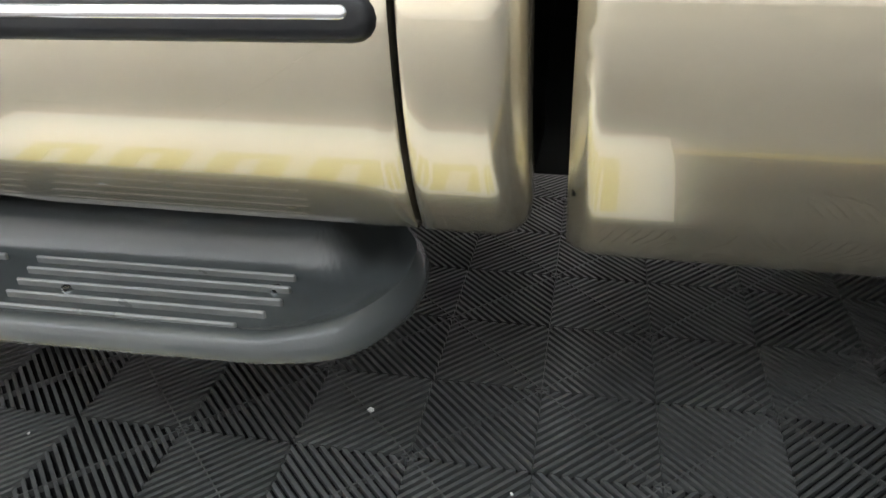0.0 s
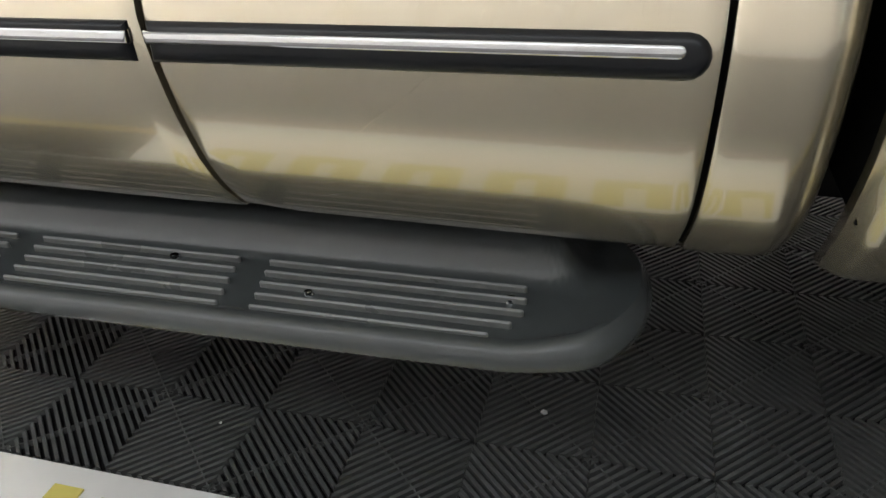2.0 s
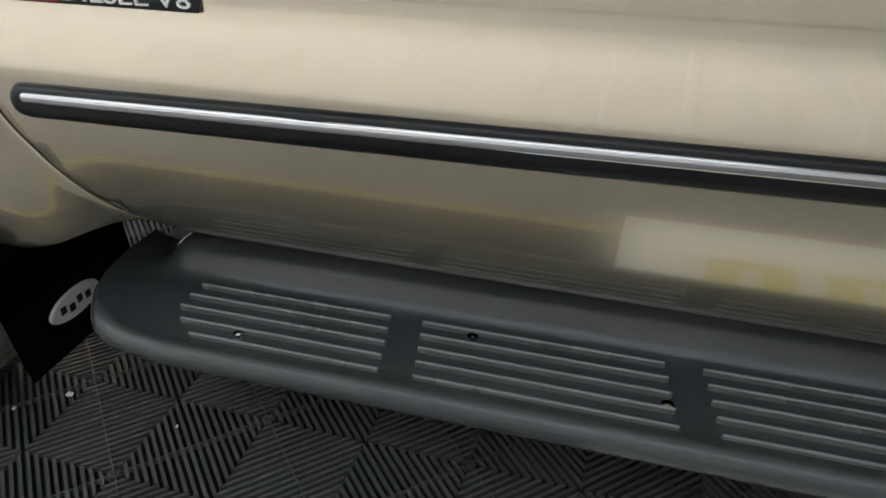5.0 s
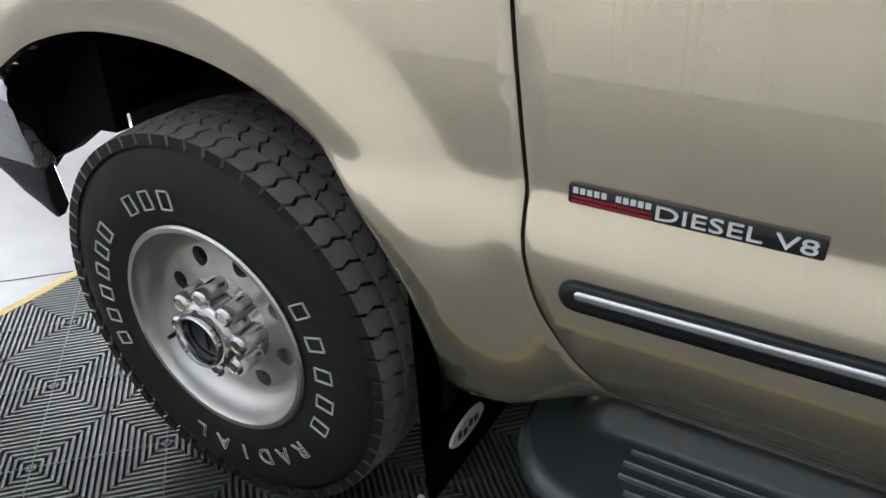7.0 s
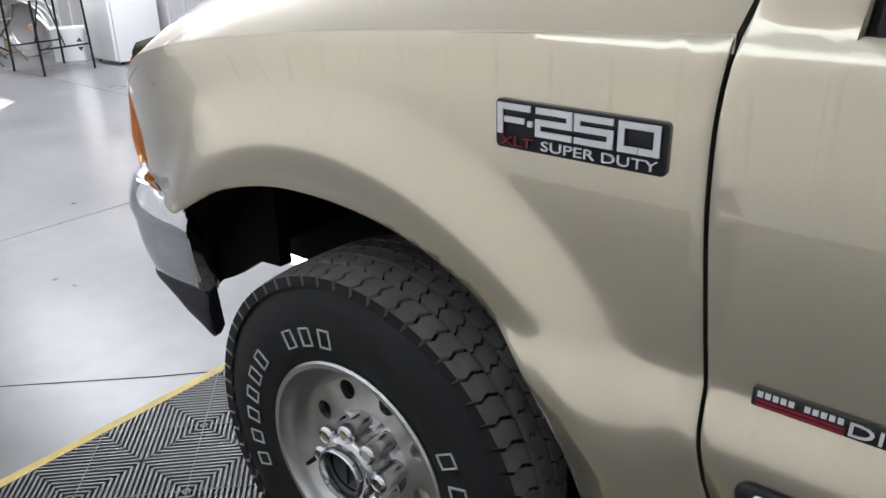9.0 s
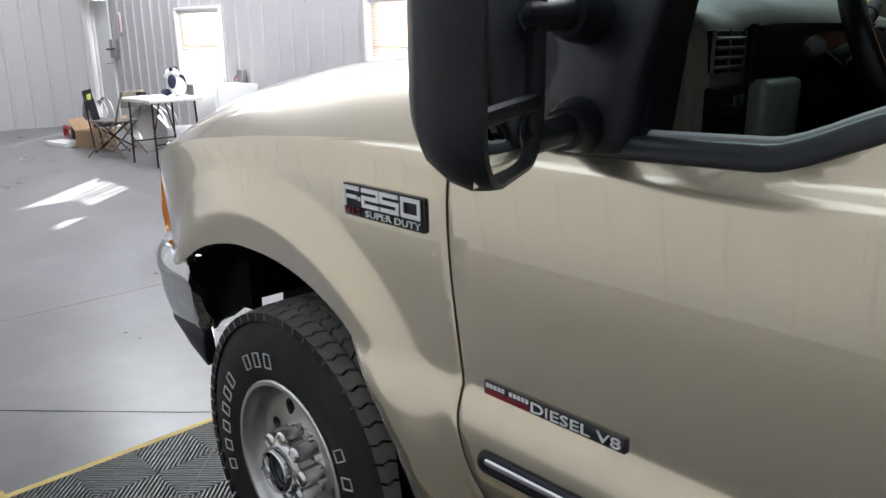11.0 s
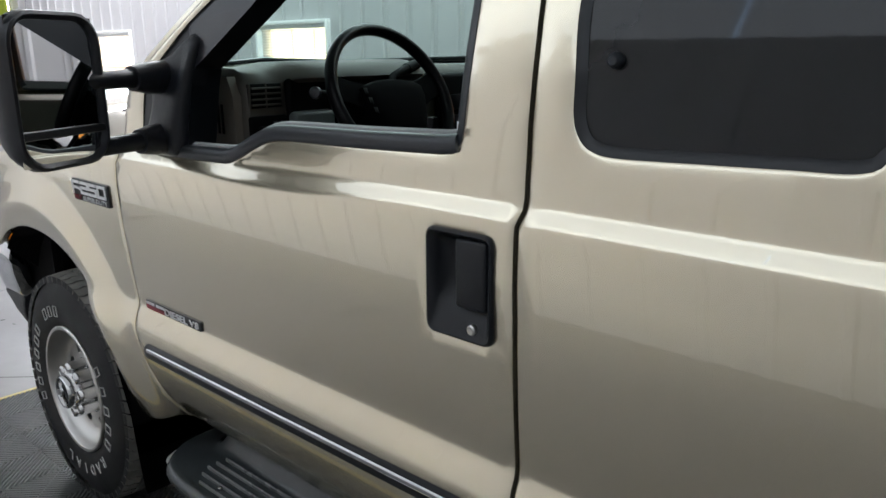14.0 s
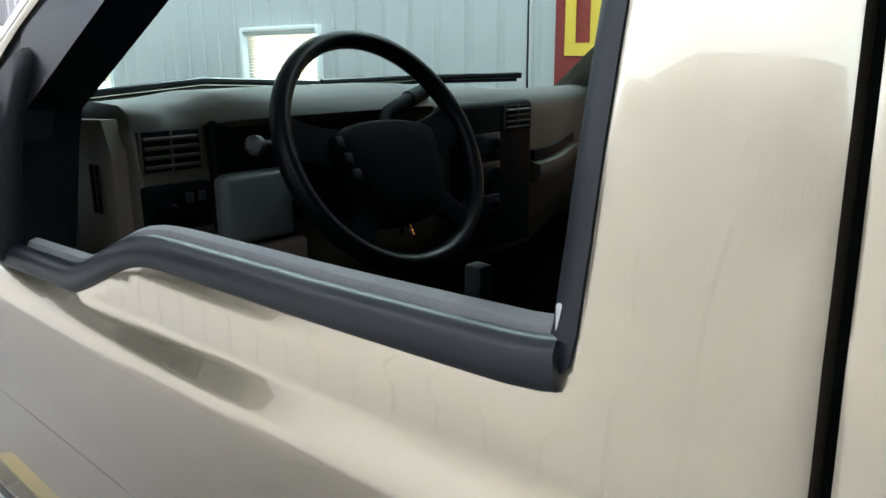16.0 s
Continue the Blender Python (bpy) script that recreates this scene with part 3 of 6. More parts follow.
for side in (False, True):
    fen = part("fender", panel_mesh(fender_outline, mirror=side, step=0.016, zrows=np.arange(0.49, 1.24, 0.014)), PAINT, truck, "champagne gold front wing with flared wheel arch")
    front_door = part("front_door", panel_mesh(door_outline, [WINDOW, HANDLE_HOLE], mirror=side), PAINT, truck, "champagne gold front door with its window down")
    rear_door = part("rear_door", panel_mesh(rear_outline, [REAR_WIN], mirror=side), PAINT, truck, "short champagne gold rear half door")
    part("cab_corner", panel_mesh(corner_outline, mirror=side, step=0.012, yfun=corner_y), PAINT, truck)
    part("bed_side", panel_mesh(bed_outline, mirror=side, step=0.05, cols=(2.6245, 2.631, 2.638, 2.645, 2.655, 2.67), yfun=bed_y), PAINT, truck, "champagne gold cargo bed side")
    if not side:
        left_door, left_rear, left_fender = front_door, rear_door, fen
    else:
        right_door, right_rear = front_door, rear_door


# black strip added behind a body seam to give the gap its shade
def seam_strip(line, mirror, half=0.03):
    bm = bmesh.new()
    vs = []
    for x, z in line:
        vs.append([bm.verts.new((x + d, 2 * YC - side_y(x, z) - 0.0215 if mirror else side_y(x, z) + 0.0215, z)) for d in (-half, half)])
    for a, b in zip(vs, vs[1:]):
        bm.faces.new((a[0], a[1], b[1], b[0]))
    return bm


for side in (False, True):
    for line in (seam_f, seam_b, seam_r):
        part("door_jamb", seam_strip(line, side), DARK, truck, smooth=False)


def loft(bm, rows, closed=False):
    """Quads between rows of points of one length."""
    vs = [[bm.verts.new(p) for p in r] for r in rows]
    for a, b in zip(vs, vs[1:]):
        k = len(a)
        for i in range(k if closed else k - 1):
            bm.faces.new((a[i], a[(i + 1) % k], b[(i + 1) % k], b[i]))
    return vs


def crown(x, f):
    """The height of wing top and bonnet: f from 0 at the wing's edge to 1 in the middle."""
    z0 = lerp(TOPLINE, x)
    bonnet = lerp([(-0.70, 1.10), (-0.62, 1.185), (-0.50, 1.245), (-0.30, 1.30), (-0.06, 1.342), (0.24, 1.372), (0.45, 1.385), (0.64, 1.385)], x)
    t = f
    rise = 1 - (1 - min(1, t / 0.42)) ** 2.2
    return z0 + (bonnet - z0) * rise + 0.015 * smoothstep((t - 0.35) / 0.65)


def top_strip(fa, fb, x0, x1, nx=44, ny=14, mirror=False, full=False):
    bm = bmesh.new()
    rows = []
    for i in range(nx + 1):
        x = x0 + (x1 - x0) * i / nx
        ys = side_y(x, lerp(TOPLINE, x))
        row = []
        fr = np.linspace(fa, fb, ny + 1)
        for f in fr:
            y = ys + (YC - ys) * f
            row.append((x, y, crown(x, f)))
        if full:
            row = row + [(p[0], 2 * YC - p[1], p[2]) for p in row[-2::-1]]
        elif mirror:
            row = [(p[0], 2 * YC - p[1], p[2]) for p in row]
        rows.append(row)
    loft(bm, rows)
    rim = [e for e in bm.edges if len(e.link_faces) == 1]
    ext = bmesh.ops.extrude_edge_only(bm, edges=rim)
    for g in ext["geom"]:
        if isinstance(g, bmesh.types.BMVert):
            g.co.z -= 0.02
    return bm


for side in (False, True):
    part("wing_top", top_strip(0.0, 0.20, -0.668, 0.624, ny=10, mirror=side), PAINT, truck)
part("hood", top_strip(0.206, 1.0, -0.668, 0.395, full=True), PAINT, truck, "champagne gold bonnet")
part("cowl", top_strip(0.15, 1.0, 0.40, 0.62, nx=6, full=True), BLACK_PLASTIC, truck, "black cowl below the windscreen")

# roof and windscreen
bm = bmesh.new()
rows = []
for x, zr, wi in ((1.30, 1.875, 0.21), (1.38, 1.915, 0.215), (1.50, 1.945, 0.215), (1.80, 1.965, 0.215), (2.20, 1.965, 0.215), (2.42, 1.945, 0.22), (2.52, 1.90, 0.23)):
    ys = np.linspace(0, 1, 13)
    row = [(x, wi - 0.03 + (YC - wi + 0.03) * f, zr - 0.10 * (1 - f) ** 3 - (0.0 if f else 0.0)) for f in ys]
    rows.append(row + [(p[0], 2 * YC - p[1], p[2]) for p in row[-2::-1]])
loft(bm, rows)
rim = [e for e in bm.edges if len(e.link_faces) == 1]
ext = bmesh.ops.extrude_edge_only(bm, edges=rim)
for g in ext["geom"]:
    if isinstance(g, bmesh.types.BMVert):
        g.co.z -= 0.05
part("roof", bm, PAINT, truck, "champagne gold cab roof")

bm = bmesh.new()
rows = []
for t in np.linspace(0, 1, 9):
    row = []
    for f in np.linspace(-1, 1, 17):
        x = 0.40 + 0.84 * t + 0.15 * f * f
        y = YC + f * (0.885 - 0.15 * t)
        z = 1.41 + 0.48 * t - 0.02 * f * f - 0.02 * t
        row.append((x, y, z))
    rows.append(row)
loft(bm, rows)
windscreen = part("windscreen", bm, GLASS, truck, "green-tinted windscreen")

# A pillars
for sgn in (0, 1):
    def my(y):
        return 2 * YC - y if sgn else y
    bm = bmesh.new()
    rows = []
    for t in np.linspace(0, 1, 8):
        x, z = 0.655 + 0.72 * t, 1.395 + 0.455 * t
        y = side_y(0.8, z) + 0.002
        rows.append([(x, my(y), z), (x - 0.012, my(y + 0.002), z + 0.010), (x - 0.040, my(y + 0.030), z + 0.022), (x - 0.045, my(y + 0.075), z + 0.022), (x + 0.0, my(y + 0.085), z - 0.01), (x + 0.01, my(y + 0.03), z - 0.012)])
    loft(bm, rows, closed=True)
    part("windscreen_pillar", bm, PAINT, truck)

# cab back wall, floor, bed: back wall and bed black for the gap's shade
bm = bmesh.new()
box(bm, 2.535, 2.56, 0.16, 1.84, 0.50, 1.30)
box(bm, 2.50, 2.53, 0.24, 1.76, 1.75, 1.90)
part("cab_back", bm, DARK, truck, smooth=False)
bm = bmesh.new()
loft(bm, [[(2.545, 0.17, 1.30), (2.545, 1.83, 1.30)], [(2.51, 0.24, 1.75), (2.51, 1.76, 1.75)]])
part("rear_window", bm, DARK_GLASS, truck, smooth=False)
bm = bmesh.new()
box(bm, 0.62, 2.54, 0.20, 1.80, 0.54, 0.58)
part("cab_floor", bm, DARK, truck, smooth=False)
bm = bmesh.new()
box(bm, 0.50, 0.62, 0.10, 1.90, 0.56, 1.28)
part("bulkhead", bm, DARK, truck, smooth=False)
bm = bmesh.new()
box(bm, 2.62, 4.64, 0.08, 1.92, 0.78, 0.82)
bed = part("cargo_bed", bm, DARK, truck, "cargo bed coloured black for the shade of the cab gap", smooth=False)
for b in ((2.66, 4.61, 0.08, 0.11, 0.62, 1.34), (2.66, 4.61, 1.89, 1.92, 0.62, 1.34), (2.615, 2.65, 0.06, 1.94, 0.58, 1.33), (4.62, 4.66, 0.05, 1.95, 0.60, 1.35)):
    bm = bmesh.new()
    box(bm, *b)
    part("bed_wall", bm, DARK, bed, smooth=False)
# frame rails, axles
bm = bmesh.new()
for y in (0.52, 1.42):
    box(bm, -0.75, 4.55, y, y + 0.08, 0.48, 0.64)
box(bm, 0.0, 2.4, 0.75, 1.25, 0.42, 0.62)
# two blocks added to keep the gap between cab and bed dark
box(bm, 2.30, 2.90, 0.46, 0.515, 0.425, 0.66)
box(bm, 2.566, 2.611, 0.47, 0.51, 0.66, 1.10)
tube(bm, [(0, 0.3, 0.385), (0, 1.7, 0.385)], 0.05, 12)
tube(bm, [(3.62, 0.3, 0.385), (3.62, 1.7, 0.385)], 0.06, 12)
box(bm, 3.47, 3.77, 0.85, 1.15, 0.25, 0.52, 0.05)
box(bm, -0.14, 0.14, 1.15, 1.4, 0.26, 0.50, 0.04)
box(bm, -0.60, 0.45, 0.55, 1.45, 0.60, 1.15)
part("chassis", bm, DARK, truck, "black chassis frame, axles and engine, with blocks added to darken the cab gap", smooth=False)
# inner wheel arches
for sgn in (0, 1):
    for cx in (0.02, 3.62):
        bm = bmesh.new()
        rows = []
        for a in np.linspace(-0.05, math.pi - 0.38, 22):
            r = 0.505
            rows.append([(cx + r * math.cos(a), (2 * YC - y if sgn else y), 0.47 + r * math.sin(a)) for y in (0.012 + (0.12 * smoothstep((a - 2.35) / 0.3) if cx < 1 else 0.0), 0.20, 0.50)])
        loft(bm, rows)
        vs = [bm.verts.new((cx + 0.505 * math.cos(a), 2 * YC - 0.5 if sgn else 0.5, 0.47 + 0.505 * math.sin(a))) for a in np.linspace(-0.05, math.pi - 0.38, 22)]
        bm.faces.new(vs)
        part("arch_liner", bm, DARK, truck, smooth=False)

# inner wing panel between liner and bumper
for sgn in (0, 1):
    bm = bmesh.new()
    prism(bm, [(-0.60, 0.82), (-0.58, 0.62), (-0.563, 0.56), (-0.54, 0.565), (-0.50, 0.60), (-0.422, 0.637), (-0.325, 0.70), (-0.26, 0.705), (-0.26, 0.88), (-0.45, 0.84)], 2 * YC - 0.13 if sgn else 0.13, 2 * YC - 0.16 if sgn else 0.16)
    part("inner_wing", bm, DARK, truck, smooth=False)


# ---- wheels ----
def tyre_mesh():
    """Tyre about the y axis, outer face at y = 0."""
    bm = bmesh.new()
    R, W = 0.398, 0.250
    prof = [(0.205, 0.020), (0.222, 0.008), (0.245, 0.002), (0.275, -0.004), (0.310, -0.006), (0.345, 0.002), (0.366, 0.012), (0.380, 0.022), (0.386, 0.034), (0.386, W - 0.034),
            (0.366, W - 0.012), (0.31, W + 0.006), (0.245, W - 0.002), (0.205, W - 0.02)]
    lathe(bm, prof, 72)
    return bm


def tread_mesh():
    """Blocks in five staggered rows, with slanted grooves."""
    bm = bmesh.new()
    n = 58
    bands = [(0.006, 0.057, 0.0), (0.066, 0.103, 0.5), (0.1105, 0.1455, 0.1), (0.153, 0.190, 0.6), (0.199, 0.250, 0.15)]
    for bi, (y0, y1, off) in enumerate(bands):
        for k in range(n):
            a0 = 2 * math.pi * (k + off) / n
            a1 = a0 + 2 * math.pi / n * (0.83 if bi in (0, 4) else 0.86)
            sk = 0.030 * (1 if bi % 2 else -1)
            wave = [(0.0, 0.0), (0.3, 0.7), (0.6, 0.25), (1.0, 1.0)]
            pts = [(a0 + sk * w, y0 + (y1 - y0) * f) for f, w in wave] + [(a1 + sk * w, y0 + (y1 - y0) * f) for f, w in wave[::-1]]

            def rad(y, top):
                d = abs(y - 0.128) / 0.122
                return (0.3985 - 0.009 * d ** 3) if top else 0.383
            hi = [bm.verts.new((rad(y, 1) * math.cos(a), y, rad(y, 1) * math.sin(a))) for a, y in pts]
            lo = []
            for a, y in pts:
                out = (bi == 0 and y == y0) or (bi == 4 and y == y1)
                r = 0.368 if out else 0.383
                lo.append(bm.verts.new((r * math.cos(a), y + (0.0 if not out else -0.001 if bi == 0 else 0.001), r * math.sin(a))))
            bm.faces.new(hi)
            for i in range(8):
                f = bm.faces.new((lo[i], lo[(i + 1) % 8], hi[(i + 1) % 8], hi[i]))
                if (bi, i) in ((0, 7), (4, 3)):
                    f.material_index = 1
    return bm


def rim_mesh():
    bm = bmesh.new()
    prof = [(0.205, 0.035), (0.212, 0.024), (0.219, 0.012), (0.221, 0.004), (0.217, 0.0), (0.208, 0.001), (0.203, 0.008), (0.200, 0.020), (0.196, 0.030), (0.190, 0.040),
            (0.180, 0.052), (0.172, 0.058), (0.160, 0.060)]
    lathe(bm, prof, 72)
    # the disc with eight round holes
    n, rh = 8, 0.0205
    outer = [(0.1602 * math.cos(a), 0.1602 * math.sin(a)) for a in np.linspace(0, 2 * math.pi, 72, endpoint=False)]
    centre = [(0.060 * math.cos(a), 0.060 * math.sin(a)) for a in np.linspace(0, 2 * math.pi, 40, endpoint=False)]
    verts, edges = [], []
    loops = [outer, centre]
    for k in range(n):
        a = 2 * math.pi * (k + 0.5) / n + 0.05
        c = (0.136 * math.cos(a), 0.136 * math.sin(a))
        loops.append([(c[0] + rh * math.cos(b) * 0.98, c[1] + rh * math.sin(b)) for b in np.linspace(0, 2 * math.pi, 18, endpoint=False)])
    for lp in loops:
        s = len(verts)
        verts += [Vector(p) for p in lp]
        edges += [(s + i, s + (i + 1) % len(lp)) for i in range(len(lp))]
    for r in (0.075, 0.09, 0.105):
        verts += [Vector((r * math.cos(a), r * math.sin(a))) for a in np.linspace(0, 2 * math.pi, 40, endpoint=False)]
    res = geometry.delaunay_2d_cdt(verts, edges, [], 1, 1e-7)
    vo, fo = res[0], res[2]

    def yy(r):
        return lerp([(0.0, 0.050), (0.06, 0.050), (0.10, 0.052), (0.13, 0.060), (0.16, 0.060)], r)

    bv = [bm.verts.new((v.x, yy(v.length), v.y)) for v in vo]
    cents = [Vector((0.136 * math.cos(2 * math.pi * (k + 0.5) / n + 0.05), 0.136 * math.sin(2 * math.pi * (k + 0.5) / n + 0.05))) for k in range(n)]
    for f in fo:
        c = sum((vo[i] for i in f), Vector((0, 0))) / 3
        if c.length > 0.16 or c.length < 0.0595 or any((c - q).length < rh * 0.99 for q in cents):
            continue
        bm.faces.new([bv[i] for i in f])
    rimE = [e for e in bm.edges if len(e.link_faces) == 1 and all((v.co.xz.length < 0.159) for v in e.verts)]
    ext = bmesh.ops.extrude_edge_only(bm, edges=rimE)
    for g in ext["geom"]:
        if isinstance(g, bmesh.types.BMVert):
            g.co.y += 0.014
    # inner barrel
    lathe(bm, [(0.205, 0.035), (0.195, 0.06), (0.185, 0.10), (0.185, 0.22)], 48)
    for v in [v for v in bm.verts if not v.link_faces]:
        bm.verts.remove(v)
    return bm


def hub_mesh():
    """The polished centre cover with its eight nut bosses."""
    bm = bmesh.new()
    lathe(bm, [(0.100, 0.058), (0.098, 0.052), (0.080, 0.048), (0.072, 0.044), (0.070, 0.000), (0.066, -0.008), (0.058, -0.012), (0.0565, -0.030), (0.053, -0.034), (0.049, -0.033), (0.045, -0.022), (0.044, -0.004), (0.0, -0.002)], 48)
    return bm


def boss_mesh(k):
    """A long rounded nut cover standing out of the hub."""
    bm = bmesh.new()
    a = 2 * math.pi * k / 8 + 0.05
    c = (0.0765 * math.cos(a), 0.0765 * math.sin(a))
    lathe(bm, [(0.0245, 0.058), (0.0225, 0.050), (0.0220, 0.010), (0.0212, -0.002), (0.0185, -0.008), (0.0135, -0.0105), (0.0115, -0.0085), (0.0, -0.008)], 18, centre=(c[0], 0, c[1]))
    return bm


def text_mesh(text, size, extrude, align="CENTER", bevel=0.0, outline=False):
    cu = bpy.data.curves.new("txt", "FONT")
    cu.body, cu.size, cu.extrude, cu.align_x, cu.align_y, cu.bevel_depth = text, size, extrude, align, "CENTER", bevel
    cu.resolution_u = 3
    if outline:
        cu.fill_mode, cu.bevel_resolution, cu.offset = "NONE", 0, 0.0
    ob = bpy.data.objects.new("txt", cu)
    me = bpy.data.meshes.new_from_object(ob)
    bpy.data.objects.remove(ob)
    bpy.data.curves.remove(cu)
    return me


LETTER = plain("tyre_letter_white", (0.55, 0.55, 0.53), 0.6, grain=0.1)


def wheel(x, y, mirror, spin):
    w = new("wheel")
    w.parent = truck
    w.matrix_basis = pose(x, y, 0.385, 0, 0, 180 if mirror else 0)
    part("tyre", tyre_mesh(), TYRE, w, "black all-terrain tyre with outline letters", angle=30)
    part("tread", tread_mesh(), [TREAD, TYRE], w, "worn dusty tread blocks", smooth=False)
    part("rim", rim_mesh(), ALU, w, "machined aluminium rim with eight round holes", angle=40)
    part("hub_cover", hub_mesh(), POLISHED, w, "polished centre hub cover", angle=40)
    for k in range(8):
        part("nut_boss", boss_mesh(k), POLISHED, w, angle=40)
    bm = bmesh.new()
    lathe(bm, [(0.043, 0.0), (0.04, -0.008), (0.0, -0.009)], 32)
    box(bm, -0.003, 0.003, -0.014, -0.008, -0.03, 0.03)
    part("hub_lock", bm, BLACK_PLASTIC, w, "black locking hub dial")
    bm = bmesh.new()
    tube(bm, [(-0.150, 0.062, -0.075), (-0.152, 0.030, -0.078), (-0.153, 0.018, -0.079)], [0.006, 0.005, 0.004], 8)
    part("valve_stem", bm, BLACK_PLASTIC, w)
    return w


def letter_arc(w, text, a_mid, radius, size, step, bars=False, flip=False):
    k = len(text)
    for i, ch in enumerate(text):
        if ch == " ":
            continue
        a = a_mid - (i - (k - 1) / 2) * step / radius
        up = Vector((math.cos(a), 0, math.sin(a)))
        right = Vector((math.sin(a), 0, -math.cos(a)))
        c = up * radius
        bm = bmesh.new()
        if bars:
            bw, bh, t = size * 0.56, size * 0.72, size * 0.05
            for u0, u1, v0, v1 in ((-bw / 2, bw / 2, -bh / 2, -bh / 2 + t), (-bw / 2, bw / 2, bh / 2 - t, bh / 2), (-bw / 2, -bw / 2 + t, -bh / 2, bh / 2), (bw / 2 - t, bw / 2, -bh / 2, bh / 2)):
                box(bm, u0, u1, v0, v1, -0.0015, 0.0015)
        else:
            bm.from_mesh(text_mesh(ch, size, 0.0, bevel=0.0011, outline=True))
        m = Matrix((( right.x, up.x, 0, c.x), (0, 0, -1, -0.0065), (right.z, up.z, 0, c.z), (0, 0, 0, 1)))
        bmesh.ops.transform(bm, matrix=m, verts=bm.verts)
        part("raised_letter", bm, LETTER, w, smooth=False)


front_wheel = wheel(0.0, 0.042, False, 0)
front_wheel_r = wheel(0.0, 2 * YC - 0.042, True, 0)
rear_wheel = wheel(3.62, 0.042, False, 0)
rear_wheel_r = wheel(3.62, 2 * YC - 0.042, True, 0)
letter_arc(front_wheel, "XXXXXX", radians(173.5), 0.280, 0.052, 0.0540, bars=True)
letter_arc(front_wheel, "XXX", radians(109), 0.274, 0.052, 0.0520, bars=True)
letter_arc(front_wheel, "XXXXX", radians(3), 0.276, 0.052, 0.0640, bars=True)
letter_arc(front_wheel, "RADIAL", radians(-75), 0.276, 0.052, 0.0590)

# ---- running board ----
BZ = 0.402
board_line = s2d([(0.80, -0.006), (1.2, -0.003), (1.8, 0.001), (2.20, 0.005), (2.30, 0.011), (2.378, 0.037), (2.422, 0.10), (2.436, 0.16), (2.432, 0.23), (2.395, 0.30)])
front_end = s2d([(0.60, 0.26), (0.597, 0.18), (0.609, 0.105), (0.647, 0.045), (0.70, 0.009), (0.80, -0.006)])
edge = front_end + board_line[1:]


def board_z(x, y, d):
    """The top of the step board at x, y, with d the way in from its outer edge."""
    rim = lerp([(0.0, -0.020), (0.003, -0.009), (0.009, -0.002), (0.018, 0.0), (0.028, -0.003), (0.045, -0.007), (0.3, -0.007)], d)
    ends = smoothstep((2.375 - x) / 0.07) * smoothstep((x - 0.66) / 0.07)
    crest = 0.052 * smoothstep((y - 0.160) / 0.045) * ends
    bowl = 0.012 * (smoothstep((x - 2.27) / 0.13) + smoothstep((0.77 - x) / 0.13)) * smoothstep(d / 0.02) * smoothstep((0.11 - d) / 0.09)
    return BZ + rim + crest + bowl


def running_board(mirror):
    bm = bmesh.new()
    rows = []
    for x, y in edge:
        px, py = min(max(x, 0.80), 2.26), 0.245
        L = math.hypot(px - x, py - y)
        row = [(x + (px - x) / L * 0.014, y + (py - y) / L * 0.014, BZ - 0.042), (x + (px - x) / L * 0.003, y + (py - y) / L * 0.003, BZ - 0.033)]
        for s in [0.0, 0.003, 0.009, 0.018, 0.028, 0.045, 0.065, 0.085, 0.105, 0.12, 0.13, 0.14, 0.15, 0.16, 0.17, 0.18, 0.19, 0.20, 0.22, 0.25]:
            f = min(1.0, s / L)
            q = (x + (px - x) * f, y + (py - y) * f)
            row.append((q[0], q[1], board_z(q[0], q[1], f * L)))
        row.append((px, 0.30, BZ + 0.045 - 0.007))
        row.append((px, 0.30, BZ - 0.05))
        rows.append(row)
    loft(bm, rows)
    bmesh.ops.remove_doubles(bm, verts=bm.verts, dist=1e-5)
    if mirror:
        for v in bm.verts:
            v.co.y = 2 * YC - v.co.y
    ob = part("running_board", bm, BOARD, truck, "dark grey moulded plastic step board with pale ribs", angle=60)
    if mirror:
        return ob
    gaps = [1.135, 1.515, 1.90]
    for r in range(5):
        y = 0.036 + r * 0.0278
        xa = [0.828, 0.795, 0.777, 0.775, 0.778][r]
        xb = [2.246, 2.270, 2.280, 2.280, 2.276][r]
        starts = [xa] + [g + 0.028 - 0.006 * r for g in gaps]
        ends = [g - 0.018 - 0.006 * r for g in gaps] + [xb]
        for a, b in zip(starts, ends):
            bm = bmesh.new()
            box(bm, a, b, y - 0.0028, y + 0.0028, BZ - 0.010, BZ + 0.0025, 0.002, 1)
            part("grip_rib", bm, BOARD_RIB, ob)
    for x, y in ((2.258, 0.124), (1.990, 0.090), (1.753, 0.143), (1.48, 0.075), (0.895, 0.058), (1.215, 0.140)):
        bm = bmesh.new()
        lathe(bm, [(0.0, 0.004), (0.004, 0.004), (0.008, 0.002), (0.009, -0.004)], 12, axis="z", centre=(x, y, BZ - 0.004))
        part("screw", bm, CHROME, ob)
    for x in (0.95, 1.6, 2.2):
        bm = bmesh.new()
        box(bm, x - 0.03, x + 0.03, 0.24, 0.55, BZ - 0.035, BZ - 0.012)
        part("bracket", bm, DARK, ob, smooth=False)
    return ob


for board in (running_board(False), running_board(True)):
    for ob in (board, *board.children):
        for v in ob.data.vertices:
            v.co.z += (v.co.x - 2.2) * 0.0128


